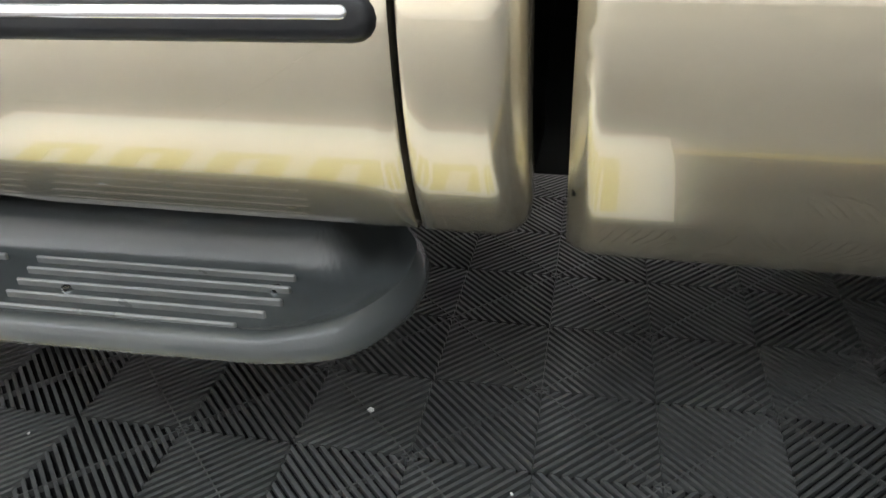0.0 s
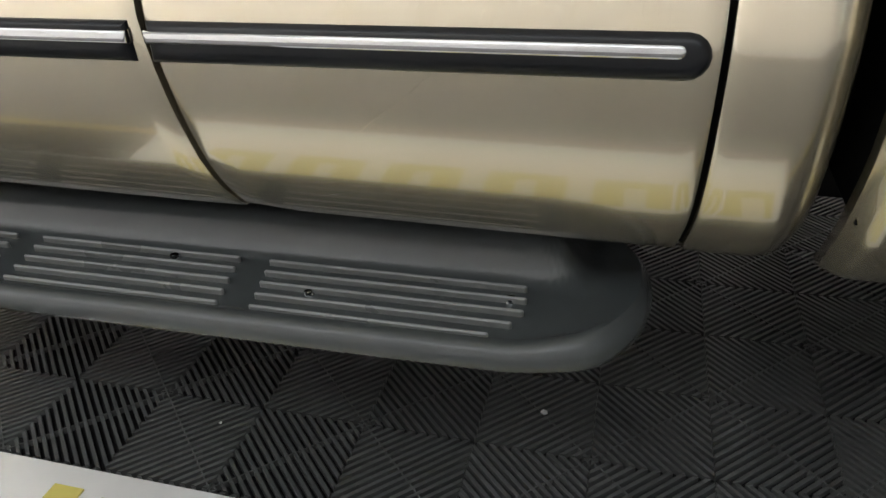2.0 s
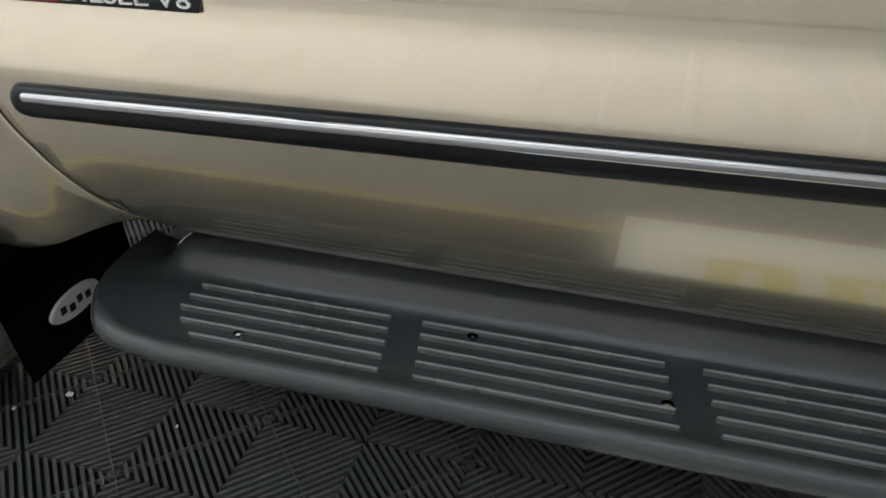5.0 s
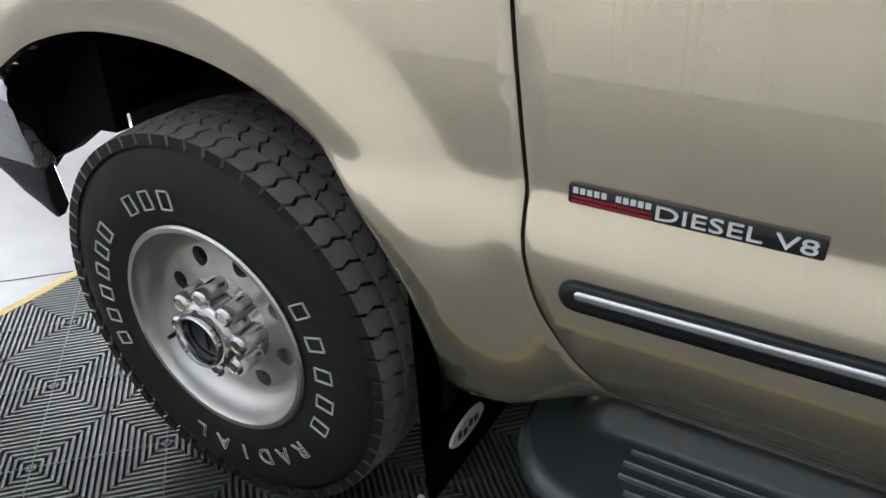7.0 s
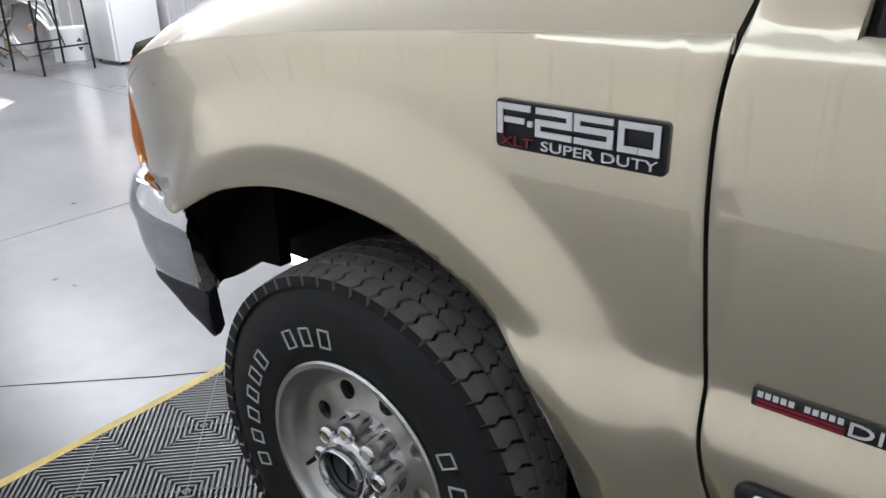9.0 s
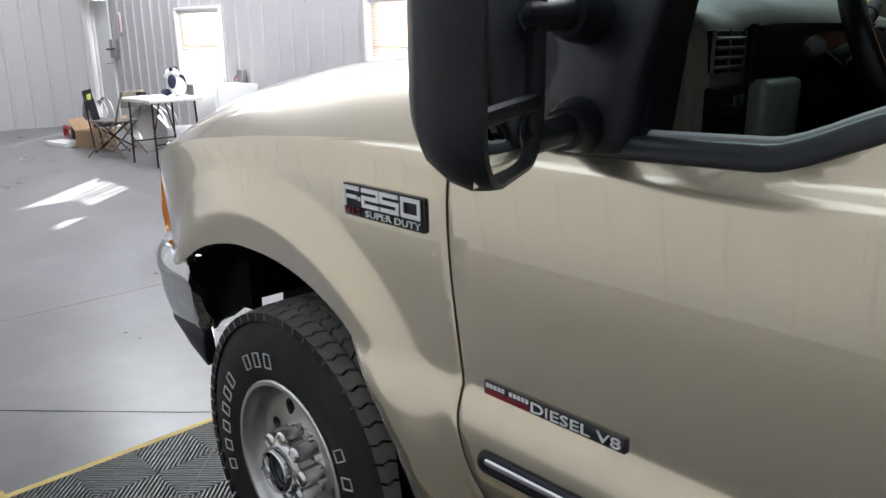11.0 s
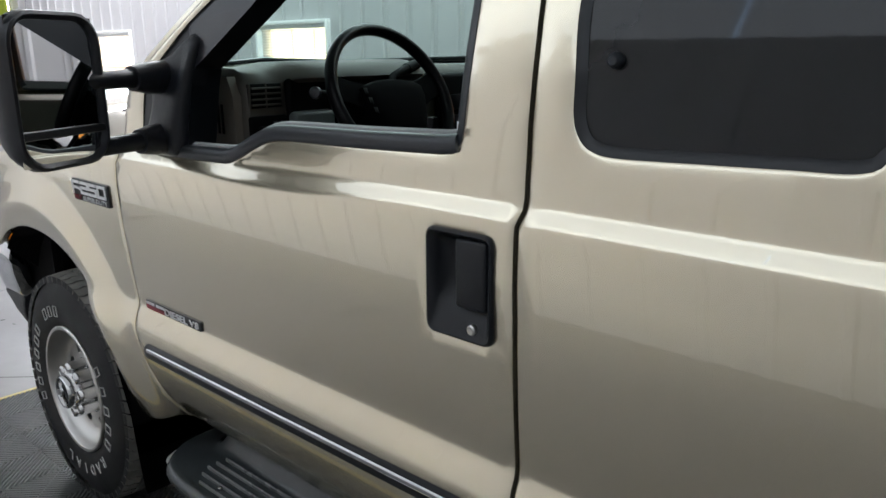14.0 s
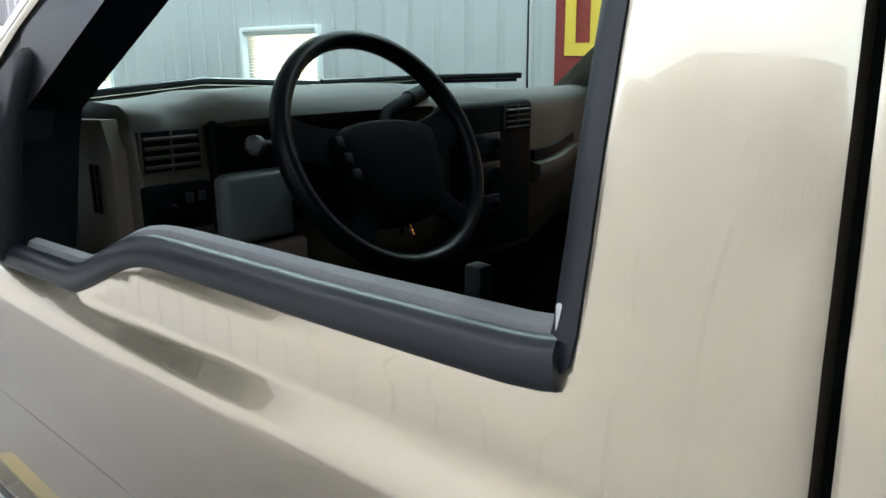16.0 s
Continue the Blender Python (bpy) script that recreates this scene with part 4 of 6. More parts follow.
# ---- side moulding, badges, handles ----
def moulding(parent, x0, x1, round0, round1, mirror=False):
    """A black rub strip with a bright insert."""
    def line(z, half, r0, r1, inset_x=0.0):
        a, b = x0 + inset_x, x1 - inset_x
        pts = []
        if r0:
            pts += [(a + half - half * math.cos(t), z + half * math.sin(t)) for t in np.linspace(-math.pi / 2, math.pi / 2, 9)]
        else:
            pts += [(a, z - half), (a, z + half)]
        if r1:
            pts += [(b - half + half * math.cos(t), z + half * math.sin(t)) for t in np.linspace(math.pi / 2, -math.pi / 2, 9)]
        else:
            pts += [(b, z + half), (b, z - half)]
        return pts

    def raised(pts, y_in, y_out, ins):
        bm = bmesh.new()
        q = inset(pts, ins)
        q2 = inset(pts, ins * 2.2)
        k = len(pts)
        lo = [bm.verts.new((x, y_in, z)) for x, z in pts]
        m1 = [bm.verts.new((x, y_out + (y_in - y_out) * 0.45, z)) for x, z in inset(pts, ins * 0.25)]
        hi = [bm.verts.new((x, y_out, z)) for x, z in q]
        top = [bm.verts.new((x, y_out - 0.0006, z)) for x, z in q2]
        for u, v in ((lo, m1), (m1, hi), (hi, top)):
            for i in range(k):
                bm.faces.new((u[i], v[i], v[(i + 1) % k], u[(i + 1) % k]))
        f = bm.faces.new(top)
        bmesh.ops.triangulate(bm, faces=[f])
        for v in bm.verts:
            v.co.z += (v.co.x - 1.5) * 0.0145
            if mirror:
                v.co.y = 2 * YC - v.co.y
        return bm

    z = 0.748
    s = part("side_moulding", raised(line(z, 0.0225, round0, round1), -0.004, -0.018, 0.007), TRIM_BLACK, parent, "black rub strip with a bright metal insert", angle=60)
    lip = 0.022 if round0 else 0.0
    part("bright_insert", raised([(x + (lip if i < 9 and round0 else 0) - (0.022 if round1 and i >= (9 if round0 else 2) else 0), zz + 0.006) for i, (x, zz) in enumerate(line(z, 0.0075, round0, round1))], -0.012, -0.0205, 0.0022), CHROME, s, angle=60)


for mr, fd, rd in ((False, left_door, left_rear), (True, right_door, right_rear)):
    moulding(fd, 0.700, 1.880, True, False, mr)
    moulding(rd, 1.899, 2.452, False, True, mr)

BADGE = plain("badge_black", (0.012, 0.013, 0.014), 0.3, grain=0.05)
BADGE_RED = plain("badge_red", (0.22, 0.015, 0.025), 0.35, grain=0.05)


def badge(name, parent, corners, r, label):
    """A flat rounded plate on the body side, between two corners in x and z."""
    (xa, za), (xb, zb) = corners
    w, h = xb - xa, zb - za
    pts = []
    for cx, cz, a0 in ((xb - r, zb - r, 0), (xa + r, zb - r, 90), (xa + r, za + r, 180), (xb - r, za + r, 270)):
        pts += [(cx + r * math.cos(radians(a0 + t)), cz + r * math.sin(radians(a0 + t))) for t in (0, 22, 45, 68, 90)]
    bm = bmesh.new()
    k = len(pts)
    q = inset(pts, 0.0015)
    lo = [bm.verts.new((x, side_y(x, z) + 0.001, z)) for x, z in pts]
    hi = [bm.verts.new((x, side_y(x, z) - 0.004, z)) for x, z in pts]
    tp = [bm.verts.new((x, side_y(x, z) - 0.005, z)) for x, z in q]
    for u, v in ((lo, hi), (hi, tp)):
        for i in range(k):
            bm.faces.new((u[i], v[i], v[(i + 1) % k], u[(i + 1) % k]))
    f = bm.faces.new(tp)
    bmesh.ops.triangulate(bm, faces=[f])
    return part(name, bm, BADGE, parent, label)


def badge_text(parent, text, x0, x1, z0, z1, mat, proud=0.0068, sx=None):
    """Letters fitted between x0..x1 and z0..z1."""
    me = text_mesh(text, 1.0, 0.02, "LEFT")
    bm = bmesh.new()
    bm.from_mesh(me)
    bpy.data.meshes.remove(me)
    xs, zs = [v.co.x for v in bm.verts], [v.co.y for v in bm.verts]
    ax, bx, az, bz = min(xs), max(xs), min(zs), max(zs)
    for v in bm.verts:
        x = x0 + (v.co.x - ax) / (bx - ax) * (x1 - x0)
        z = z0 + (v.co.y - az) / (bz - az) * (z1 - z0)
        v.co = (x, side_y(x, z) - proud + (0.0012 if v.co.z < 0 else -0.0012), z)
    return part("lettering", bm, mat, parent, smooth=False)


BADGE_SILVER = plain("badge_silver", (0.74, 0.74, 0.74), 0.35, 0.15, grain=0.03)
b1 = badge("model_badge", left_fender, ((0.354, 1.090), (0.575, 1.150)), 0.006, "black badge with raised silver lettering")


def stroke(parent, pts, w, mat, proud=0.0082):
    """A flat bar of even width along a bent line of x, z on the body side."""
    P = [Vector(p) for p in pts]
    left, right = [], []
    for i, p in enumerate(P):
        t1 = (P[i] - P[i - 1]).normalized() if i else (P[1] - P[0]).normalized()
        t2 = (P[i + 1] - P[i]).normalized() if i + 1 < len(P) else t1
        n1, n2 = Vector((-t1.y, t1.x)), Vector((-t2.y, t2.x))
        m = (n1 + n2).normalized()
        k = w / 2 / max(0.4, m.dot(n1))
        left.append(p + m * k)
        right.append(p - m * k)
    y = side_y(P[0].x, P[0].y) - proud
    bm = bmesh.new()
    prism(bm, [tuple(q) for q in left + right[::-1]], y - 0.0012, y + 0.0012)
    for v in bm.verts:
        v.co.y += side_y(v.co.x, v.co.z) - side_y(P[0].x, P[0].y)
    return part("lettering", bm, mat, parent, smooth=False)


def numeral(x0, x1, z0, z1, w, line):
    stroke(b1, [(x0 + w / 2 + u * (x1 - x0 - w), z0 + w / 2 + v * (z1 - z0 - w)) for u, v in line], w, BADGE_SILVER)


numeral(0.359, 0.406, 1.108, 1.1465, 0.0075, [(0, -0.1), (0, 1), (1.08, 1)])
numeral(0.3675, 0.399, 1.1235, 1.1305, 0.007, [(-0.1, 0.5), (1.08, 0.5)])
stroke(b1, [(0.405, 1.1215), (0.405, 1.1285)], 0.007, BADGE_SILVER)
for xa, line in ((0.4125, [(-0.08, 1), (1, 1), (1, 0.5), (0, 0.5), (0, 0), (1.08, 0)]), (0.464, [(1.08, 1), (0, 1), (0, 0.52), (1, 0.52), (1, 0), (-0.08, 0)]),
                 (0.5185, [(0.49, 0), (0, 0), (0, 1), (1, 1), (1, 0), (0.51, 0)])):
    numeral(xa, xa + 0.049, 1.1115, 1.1465, 0.0075, line)
badge_text(b1, "SUPER DUTY", 0.420, 0.566, 1.0945, 1.1065, BADGE_SILVER)
badge_text(b1, "XLT", 0.362, 0.408, 1.0945, 1.106, BADGE_RED)
b2 = badge("engine_badge", left_door, ((0.698, 0.8455), (0.965, 0.8695)), 0.003, "black and red engine badge with silver letters")
bm = bmesh.new()
for z0, z1 in ((0.8475, 0.8515), (0.8535, 0.8565)):
    box(bm, 0.703, 0.794, side_y(0.75, 0.85) - 0.0068, side_y(0.75, 0.85) - 0.003, z0, z1)
part("red_stripe", bm, BADGE_RED, b2, smooth=False)
for i in range(11):
    if i == 5:
        continue
    bm = bmesh.new()
    box(bm, 0.704 + i * 0.0082, 0.7098 + i * 0.0082, side_y(0.75, 0.865) - 0.0066, side_y(0.75, 0.865) - 0.003, 0.8595, 0.8665)
    part("letter_bar", bm, BADGE_SILVER, b2, smooth=False)
badge_text(b2, "DIESEL V8", 0.798, 0.958, 0.850, 0.8665, BADGE_SILVER)


# ---- door details ----
def along_side(pts, rows_fn):
    """A strip swept along points (x, z) of the body side: rows_fn(x, z, n) gives the section, n the unit way up across the strip."""
    rows = []
    P = [Vector(p) for p in pts]
    for i, p in enumerate(P):
        t = (P[min(i + 1, len(P) - 1)] - P[max(i - 1, 0)]).normalized()
        rows.append(rows_fn(p, Vector((-t.y, t.x))))
    return rows


def flip_y(bm, mirror, dx=0.0):
    if mirror:
        for v in bm.verts:
            v.co.y = 2 * YC - v.co.y
            v.co.x += dx
    return bm


FELT = plain("window_felt", (0.26, 0.26, 0.265), 0.7, grain=0.15, scale=120)
bottom = [p for p in WINDOW if p[1] < 1.3345 and 0.86 < p[0] < 1.75] + [(1.757, 1.3335)]
rear_up = [(1.752, 1.3325)] + [p for p in WINDOW if p[0] > 1.735 and 1.336 < p[1] < 1.79]

for mr, fd, rd in ((False, left_door, left_rear), (True, right_door, right_rear)):
    # outer belt moulding of the window
    def belt(p, n):
        y = side_y(p.x, p.y)
        q = lambda k, d: (p.x + n.x * k, y + d, p.y + n.y * k)
        return [q(-0.002, 0.010), q(-0.001, -0.002), q(0.005, -0.005), q(0.020, -0.002), q(0.026, 0.003), q(0.028, 0.010), q(0.024, 0.016), q(-0.01, 0.016)]
    bm = bmesh.new()
    vs = loft(bm, along_side(bottom, belt), closed=True)
    bm.faces.new(vs[-1])
    part("window_belt", flip_y(bm, mr), RUBBER, fd, "dark rubber belt seal along the window", angle=50)

    def felt(p, n):
        y = side_y(p.x, p.y)
        q = lambda k, d: (p.x + n.x * k, y + d, p.y + n.y * k)
        return [q(0.0, 0.016), q(0.025, 0.016), q(0.031, 0.019), q(0.034, 0.027), q(0.033, 0.031), q(0.0, 0.033)]
    bm = bmesh.new()
    vs = loft(bm, along_side(bottom, felt), closed=True)
    bm.faces.new(vs[-1])
    part("glass_run", flip_y(bm, mr), FELT, fd, "grey felt glass run")

    def rear_seal(p, n):
        y = side_y(p.x, p.y)
        q = lambda k, d: (p.x + n.x * k, y + d, p.y + n.y * k)
        return [q(-0.001, 0.012), q(0.001, 0.002), q(0.012, 0.003), q(0.021, 0.010), q(0.021, 0.035), q(-0.001, 0.04)]
    bm = bmesh.new()
    loft(bm, along_side(rear_up, rear_seal), closed=True)
    part("window_channel", flip_y(bm, mr), RUBBER, fd)

    # inner door: trim panel with a tan top edge
    bm = bmesh.new()
    tops = [(0.76, 1.262), (1.10, 1.265), (1.20, 1.280), (1.285, 1.290), (1.50, 1.296), (1.74, 1.300), (1.86, 1.30)]
    rows = []
    for x, z in tops:
        y = side_y(x, z)
        rows.append([(x, y + 0.036, z - 0.05), (x, y + 0.036, z), (x, y + 0.042, z + 0.004), (x, y + 0.075, z - 0.002), (x, y + 0.095, z - 0.02), (x, y + 0.10, 0.62), (x, y + 0.05, 0.60)])
    loft(bm, rows, closed=True)
    part("door_trim", flip_y(bm, mr), TRIM_TAN, fd, "tan moulded inner door panel")
    # rear door's glass
    bm = bmesh.new()
    loft(bm, [[(x, side_y(x, z) + 0.012, z) for x in np.linspace(1.92, 2.37, 10)] for z in np.linspace(1.32, 1.81, 12)])
    part("rear_side_glass", flip_y(bm, mr), DARK_GLASS, rd, "dark privacy glass")
    bm = bmesh.new()
    rows = []
    k = len(REAR_WIN)
    for i in range(k):
        p, a, b = Vector(REAR_WIN[i]), Vector(REAR_WIN[i - 1]), Vector(REAR_WIN[(i + 1) % k])
        t = (b - a).normalized()
        n = Vector((-t.y, t.x))
        y = side_y(p.x, p.y)
        rows.append([(p.x, y + 0.004, p.y), (p.x + n.x * 0.006, y + 0.006, p.y + n.y * 0.006), (p.x + n.x * 0.014, y + 0.0115, p.y + n.y * 0.014), (p.x, y + 0.016, p.y)])
    rows.append(rows[0])
    loft(bm, rows, closed=True)
    part("glass_seal", flip_y(bm, mr), TRIM_BLACK, rd)
    bm = bmesh.new()
    lathe(bm, [(0.0, -0.012), (0.006, -0.011), (0.010, -0.007), (0.0115, 0.0), (0.0105, 0.004)], 16, centre=(2.004, side_y(2.0, 1.47) + 0.008, 1.468))
    part("glass_latch", flip_y(bm, mr), RUBBER, rd, "round dark latch knob")

# lock plunger and white end clip
bm = bmesh.new()
box(bm, 1.656, 1.671, 0.064, 0.078, 1.28, 1.378, 0.003)
part("lock_plunger", bm, DASH_DARK, left_door, "black lock plunger")
bm = bmesh.new()
box(bm, 1.747, 1.752, 0.036, 0.044, 1.352, 1.378, 0.001)
part("seal_clip", bm, WHITE, left_door)

# handle: a plate with a deep bowl, a paddle and the lock
HX0, HX1, HZ0, HZ1 = 1.714, 1.851, 1.045, 1.220


def handle(parent, mirror):
    def ring(ins, d, r, z_low=0.0):
        x0, x1, z0, z1 = HX0 + ins, HX1 - ins, HZ0 + ins + z_low, HZ1 - ins
        pts = []
        for cx, cz, a0 in ((x1 - r, z1 - r, 0), (x0 + r, z1 - r, 90), (x0 + r, z0 + r, 180), (x1 - r, z0 + r, 270)):
            pts += [(cx + r * math.cos(radians(a0 + t)), d, cz + r * math.sin(radians(a0 + t))) for t in (0, 30, 60, 90)]
        return pts
    bm = bmesh.new()
    rings = [ring(0.0, 0.004, 0.016), ring(0.001, -0.003, 0.016), ring(0.005, -0.0055, 0.013), ring(0.009, -0.003, 0.010), ring(0.014, 0.012, 0.012, 0.035), ring(0.024, 0.030, 0.02, 0.040), ring(0.036, 0.036, 0.02, 0.045)]
    loft(bm, rings, closed=True)
    bm.faces.new([v for v in list(bm.verts)[-16:]])
    h = part("door_handle", flip_y(bm, mirror), BLACK_PLASTIC, parent, "black plastic pull handle with key lock", angle=50)
    bm = bmesh.new()
    box(bm, 1.776, 1.838, -0.004, 0.016, 1.098, 1.208, 0.006, 3)
    part("paddle", flip_y(bm, mirror), BLACK_PLASTIC, h)
    bm = bmesh.new()
    lathe(bm, [(0.0, -0.003), (0.006, -0.004), (0.0085, -0.002), (0.009, 0.008)], 16, centre=(1.809, -0.001, 1.066))
    part("key_lock", flip_y(bm, mirror), ALU, h, "round silver key lock")


handle(left_door, False)
handle(right_door, True)


# ---- towing mirrors ----
def tow_mirror(mirror):
    par = left_door if not mirror else right_door
    inner, outer = Vector((0.912, -0.128)), Vector((1.018, -0.342))
    u = (outer - inner).normalized()           # along the face, outwards
    nrm = Vector((-u.y, u.x))                   # the way the glass looks
    if nrm.x < 0:
        nrm = -nrm
    W = (outer - inner).length

    def at(a, d, z):
        p = inner + u * a + nrm * d
        return (p.x, p.y, z)

    z0, z1 = 1.262, 1.561

    def ring(ins, d, r, za=z0, zb=z1):
        x0, x1, q0, q1 = ins, W - ins, za + ins, zb - ins
        r = min(r, (x1 - x0) / 2.01, (q1 - q0) / 2.01)
        pts = []
        for cx, cz, a0 in ((x1 - r, q1 - r, 0), (x0 + r, q1 - r, 90), (x0 + r, q0 + r, 180), (x1 - r, q0 + r, 270)):
            pts += [at(cx + r * math.cos(radians(a0 + t)), d, cz + r * math.sin(radians(a0 + t))) for t in (0, 18, 36, 54, 72, 90)]
        return pts
    bm = bmesh.new()
    loft(bm, [ring(0.019, -0.012, 0.045), ring(0.015, -0.001, 0.05), ring(0.008, 0.005, 0.055), ring(0.002, 0.003, 0.062), ring(0.0, -0.006, 0.066), ring(-0.001, -0.022, 0.068), ring(0.005, -0.045, 0.068), ring(0.018, -0.066, 0.062), ring(0.038, -0.080, 0.052), ring(0.065, -0.087, 0.04)], closed=True)
    bm.faces.new(list(bm.verts)[-24:])
    shell = part("towing_mirror", flip_y(bm, mirror, -0.125), BLACK_PLASTIC, par, "large black telescoping towing mirror", angle=50)
    # bar between the two glasses, and the glasses
    bm = bmesh.new()
    rows = []
    for a in (0.012, W / 2, W - 0.012):
        rows.append([at(a, -0.012, 1.322), at(a, 0.001, 1.326), at(a, 0.003, 1.333), at(a, 0.001, 1.340), at(a, -0.012, 1.343)])
    loft(bm, rows)
    part("glass_divider", flip_y(bm, mirror, -0.125), BLACK_PLASTIC, shell)
    for nm, za, zb in (("flat_glass", 1.328, z1), ("wide_glass", z0, 1.342)):
        bm = bmesh.new()
        if nm == "flat_glass":
            loft(bm, [[at(a, -0.007, z) for a in np.linspace(0.011, W - 0.011, 5)] for z in np.linspace(za, zb - 0.011, 5)])
        else:
            loft(bm, [[at(a, -0.010 + 0.010 * (1 - ((a - W / 2) / (W / 2)) ** 2) * (1 - ((z - 1.297) / 0.045) ** 2), z) for a in np.linspace(0.011, W - 0.011, 11)] for z in np.linspace(za + 0.011, zb - 0.016, 9)])
        part(nm, flip_y(bm, mirror, -0.125), MIRROR, shell, "mirror glass")
    # arms and mount
    for z, xb in ((1.428, 0.858), (1.292, 0.862)):
        bm = bmesh.new()
        tube(bm, [(xb, 0.030, z), (xb + 0.015, -0.02, z), (xb + 0.026, -0.055, z)], [0.038, 0.034, 0.027], 16)
        tube(bm, [(xb + 0.02, -0.04, z), (xb + 0.035, -0.085, z), (0.906, -0.135, z - 0.002), (0.902, -0.168, z - 0.002)], [0.021, 0.0195, 0.019, 0.019], 14)
        part("mirror_arm", flip_y(bm, mirror, -0.125), BLACK_PLASTIC, shell, angle=60)
    bm = bmesh.new()
    outline = s2d([(0.80, 1.252), (0.78, 1.262), (0.775, 1.285), (0.79, 1.325), (0.803, 1.36), (0.80, 1.395), (0.775, 1.425), (0.755, 1.440), (0.765, 1.455), (0.83, 1.468), (0.88, 1.482), (0.92, 1.506), (0.952, 1.522), (0.972, 1.512), (0.970, 1.48), (0.960, 1.43), (0.945, 1.35), (0.935, 1.27), (0.925, 1.252), (0.86, 1.248), (0.80, 1.252)], 0.015)[:-1]
    k = len(outline)
    mid = Vector((0.885, 1.37))
    rows = []
    for s, d in ((1.0, 0.045), (1.0, 0.018), (0.985, 0.004), (0.93, -0.006), (0.80, -0.012), (0.5, -0.018)):
        rows.append([((mid.x + (x - mid.x) * s), side_y(max(x, 0.75), z) * 0.9 + d, (mid.y + (z - mid.y) * s)) for x, z in outline])
    vs = loft(bm, rows, closed=True)
    bm.faces.new(vs[-1])
    part("mirror_mount", flip_y(bm, mirror, -0.185), BLACK_PLASTIC, shell, "black sail plate holding the mirror arms", angle=60)
    # black inner frame behind the mount
    bm = bmesh.new()
    fr = [(0.745, 1.24), (0.945, 1.25), (0.950, 1.30), (0.955, 1.40), (0.960, 1.445), (1.15, 1.57), (1.44, 1.795), (1.36, 1.812), (0.915, 1.552), (0.795, 1.465), (0.745, 1.41)]
    rows = [[(x, side_y(max(x, 0.75), z) + d, z) for x, z in fr] for d in (0.006, 0.075)]
    vs = loft(bm, rows, closed=True)
    bmesh.ops.triangulate(bm, faces=[bm.faces.new(vs[0]), bm.faces.new(vs[1])])
    part("window_front_frame", flip_y(bm, mirror, -0.185), TRIM_BLACK, par, smooth=False)


tow_mirror(False)
tow_mirror(True)

# ---- nose: lamps, grille, bumper ----
AMBER = plain("amber_lens", (1.0, 0.43, 0.025), 0.18, grain=0.05, coat=0.8)
LENS = plain("lamp_lens", (0.6, 0.62, 0.64), 0.1, 0.4, grain=0.05, coat=1.0)
for mr in (False, True):
    bm = bmesh.new()
    rows = []
    for x, y in ((-0.672, 0.093), (-0.700, 0.112), (-0.730, 0.140), (-0.752, 0.175), (-0.762, 0.215)):
        rows.append([(x + 0.004, y + 0.002, 0.846), (x - 0.002, y - 0.003, 0.92), (x + 0.004, y + 0.002, 1.01), (x + 0.020, y + 0.010, 1.085)])
    loft(bm, rows)
    bmesh.ops.solidify(bm, geom=bm.faces[:], thickness=0.02)
    part("turn_lamp", flip_y(bm, mr), AMBER, truck, "amber corner lamp")
    bm = bmesh.new()
    loft(bm, [[(-0.765 - 0.04 * f, 0.22 + 0.30 * f, z) for f in (0, 0.5, 1)] for z in (0.83, 0.93, 1.04)])
    bmesh.ops.solidify(bm, geom=bm.faces[:], thickness=0.02)
    part("headlight", flip_y(bm, mr), LENS, truck, "clear headlight")
bm = bmesh.new()
box(bm, -0.81, -0.70, 0.54, 1.46, 0.84, 1.06, 0.02)
grille = part("grille", bm, BLACK_PLASTIC, truck, "black grille with chrome bars")
for z in (0.87, 0.95, 1.03):
    bm = bmesh.new()
    box(bm, -0.83, -0.80, 0.53, 1.47, z - 0.012, z + 0.012, 0.006)
    part("grille_bar", bm, CHROME, grille)
bm = bmesh.new()
rows = []
for f in np.linspace(-1, 1, 25):
    rows.append([(-0.668 - 0.13 * (1 - f * f) ** 0.5, YC + 0.885 * f, 1.05 + 0.04 * (1 - f * f)), (-0.66 - 0.08 * (1 - f * f), YC + 0.885 * f, 1.10 + 0.06 * (1 - f * f)), (-0.64, YC + 0.885 * f, 1.12 + 0.08 * (1 - f * f))])
loft(bm, rows)
part("hood_lip", bm, PAINT, truck)
plan = s2d([(-0.462, 0.058), (-0.480, 0.056), (-0.53, 0.053), (-0.60, 0.054), (-0.67, 0.072), (-0.735, 0.125), (-0.79, 0.24), (-0.83, 0.46), (-0.845, 1.0)], 0.03)
full_plan = plan + [(x, 2 * YC - y) for x, y in plan[-2::-1]]


def capped_loft(bm, rows):
    """Rows joined into a skin whose two ends are rounded off and closed."""
    def tip(row, k, dx):
        c = sum((Vector(p) for p in row), Vector()) / len(row)
        return [tuple(c + (Vector(p) - c) * k + Vector((dx, 0, 0))) for p in row]
    ends = [[tip(r, 0.80, 0.013), tip(r, 0.93, 0.009)] for r in (rows[0], rows[-1])]
    vs = loft(bm, ends[0] + list(rows) + ends[1][::-1], closed=True)
    bm.faces.new(vs[0])
    bm.faces.new(vs[-1])


def bumper_rows(sec, rise=0.0):
    rows = []
    P = [Vector(p) for p in full_plan]
    for i, p in enumerate(P):
        t = (P[min(i + 1, len(P) - 1)] - P[max(i - 1, 0)]).normalized()
        n = Vector((t.y, -t.x))
        e = min(1.0, min(i, len(P) - 1 - i) / 3)
        if n.dot(p - Vector((0, YC))) < 0:
            n = -n
        k = rise * smoothstep((-0.47 - p.x) / 0.17)
        rows.append([(p.x + n.x * d, p.y + n.y * d, (z + (1 - e) * dz) * (1 - k) + 0.606 * k) for d, z, dz in sec])
    return rows


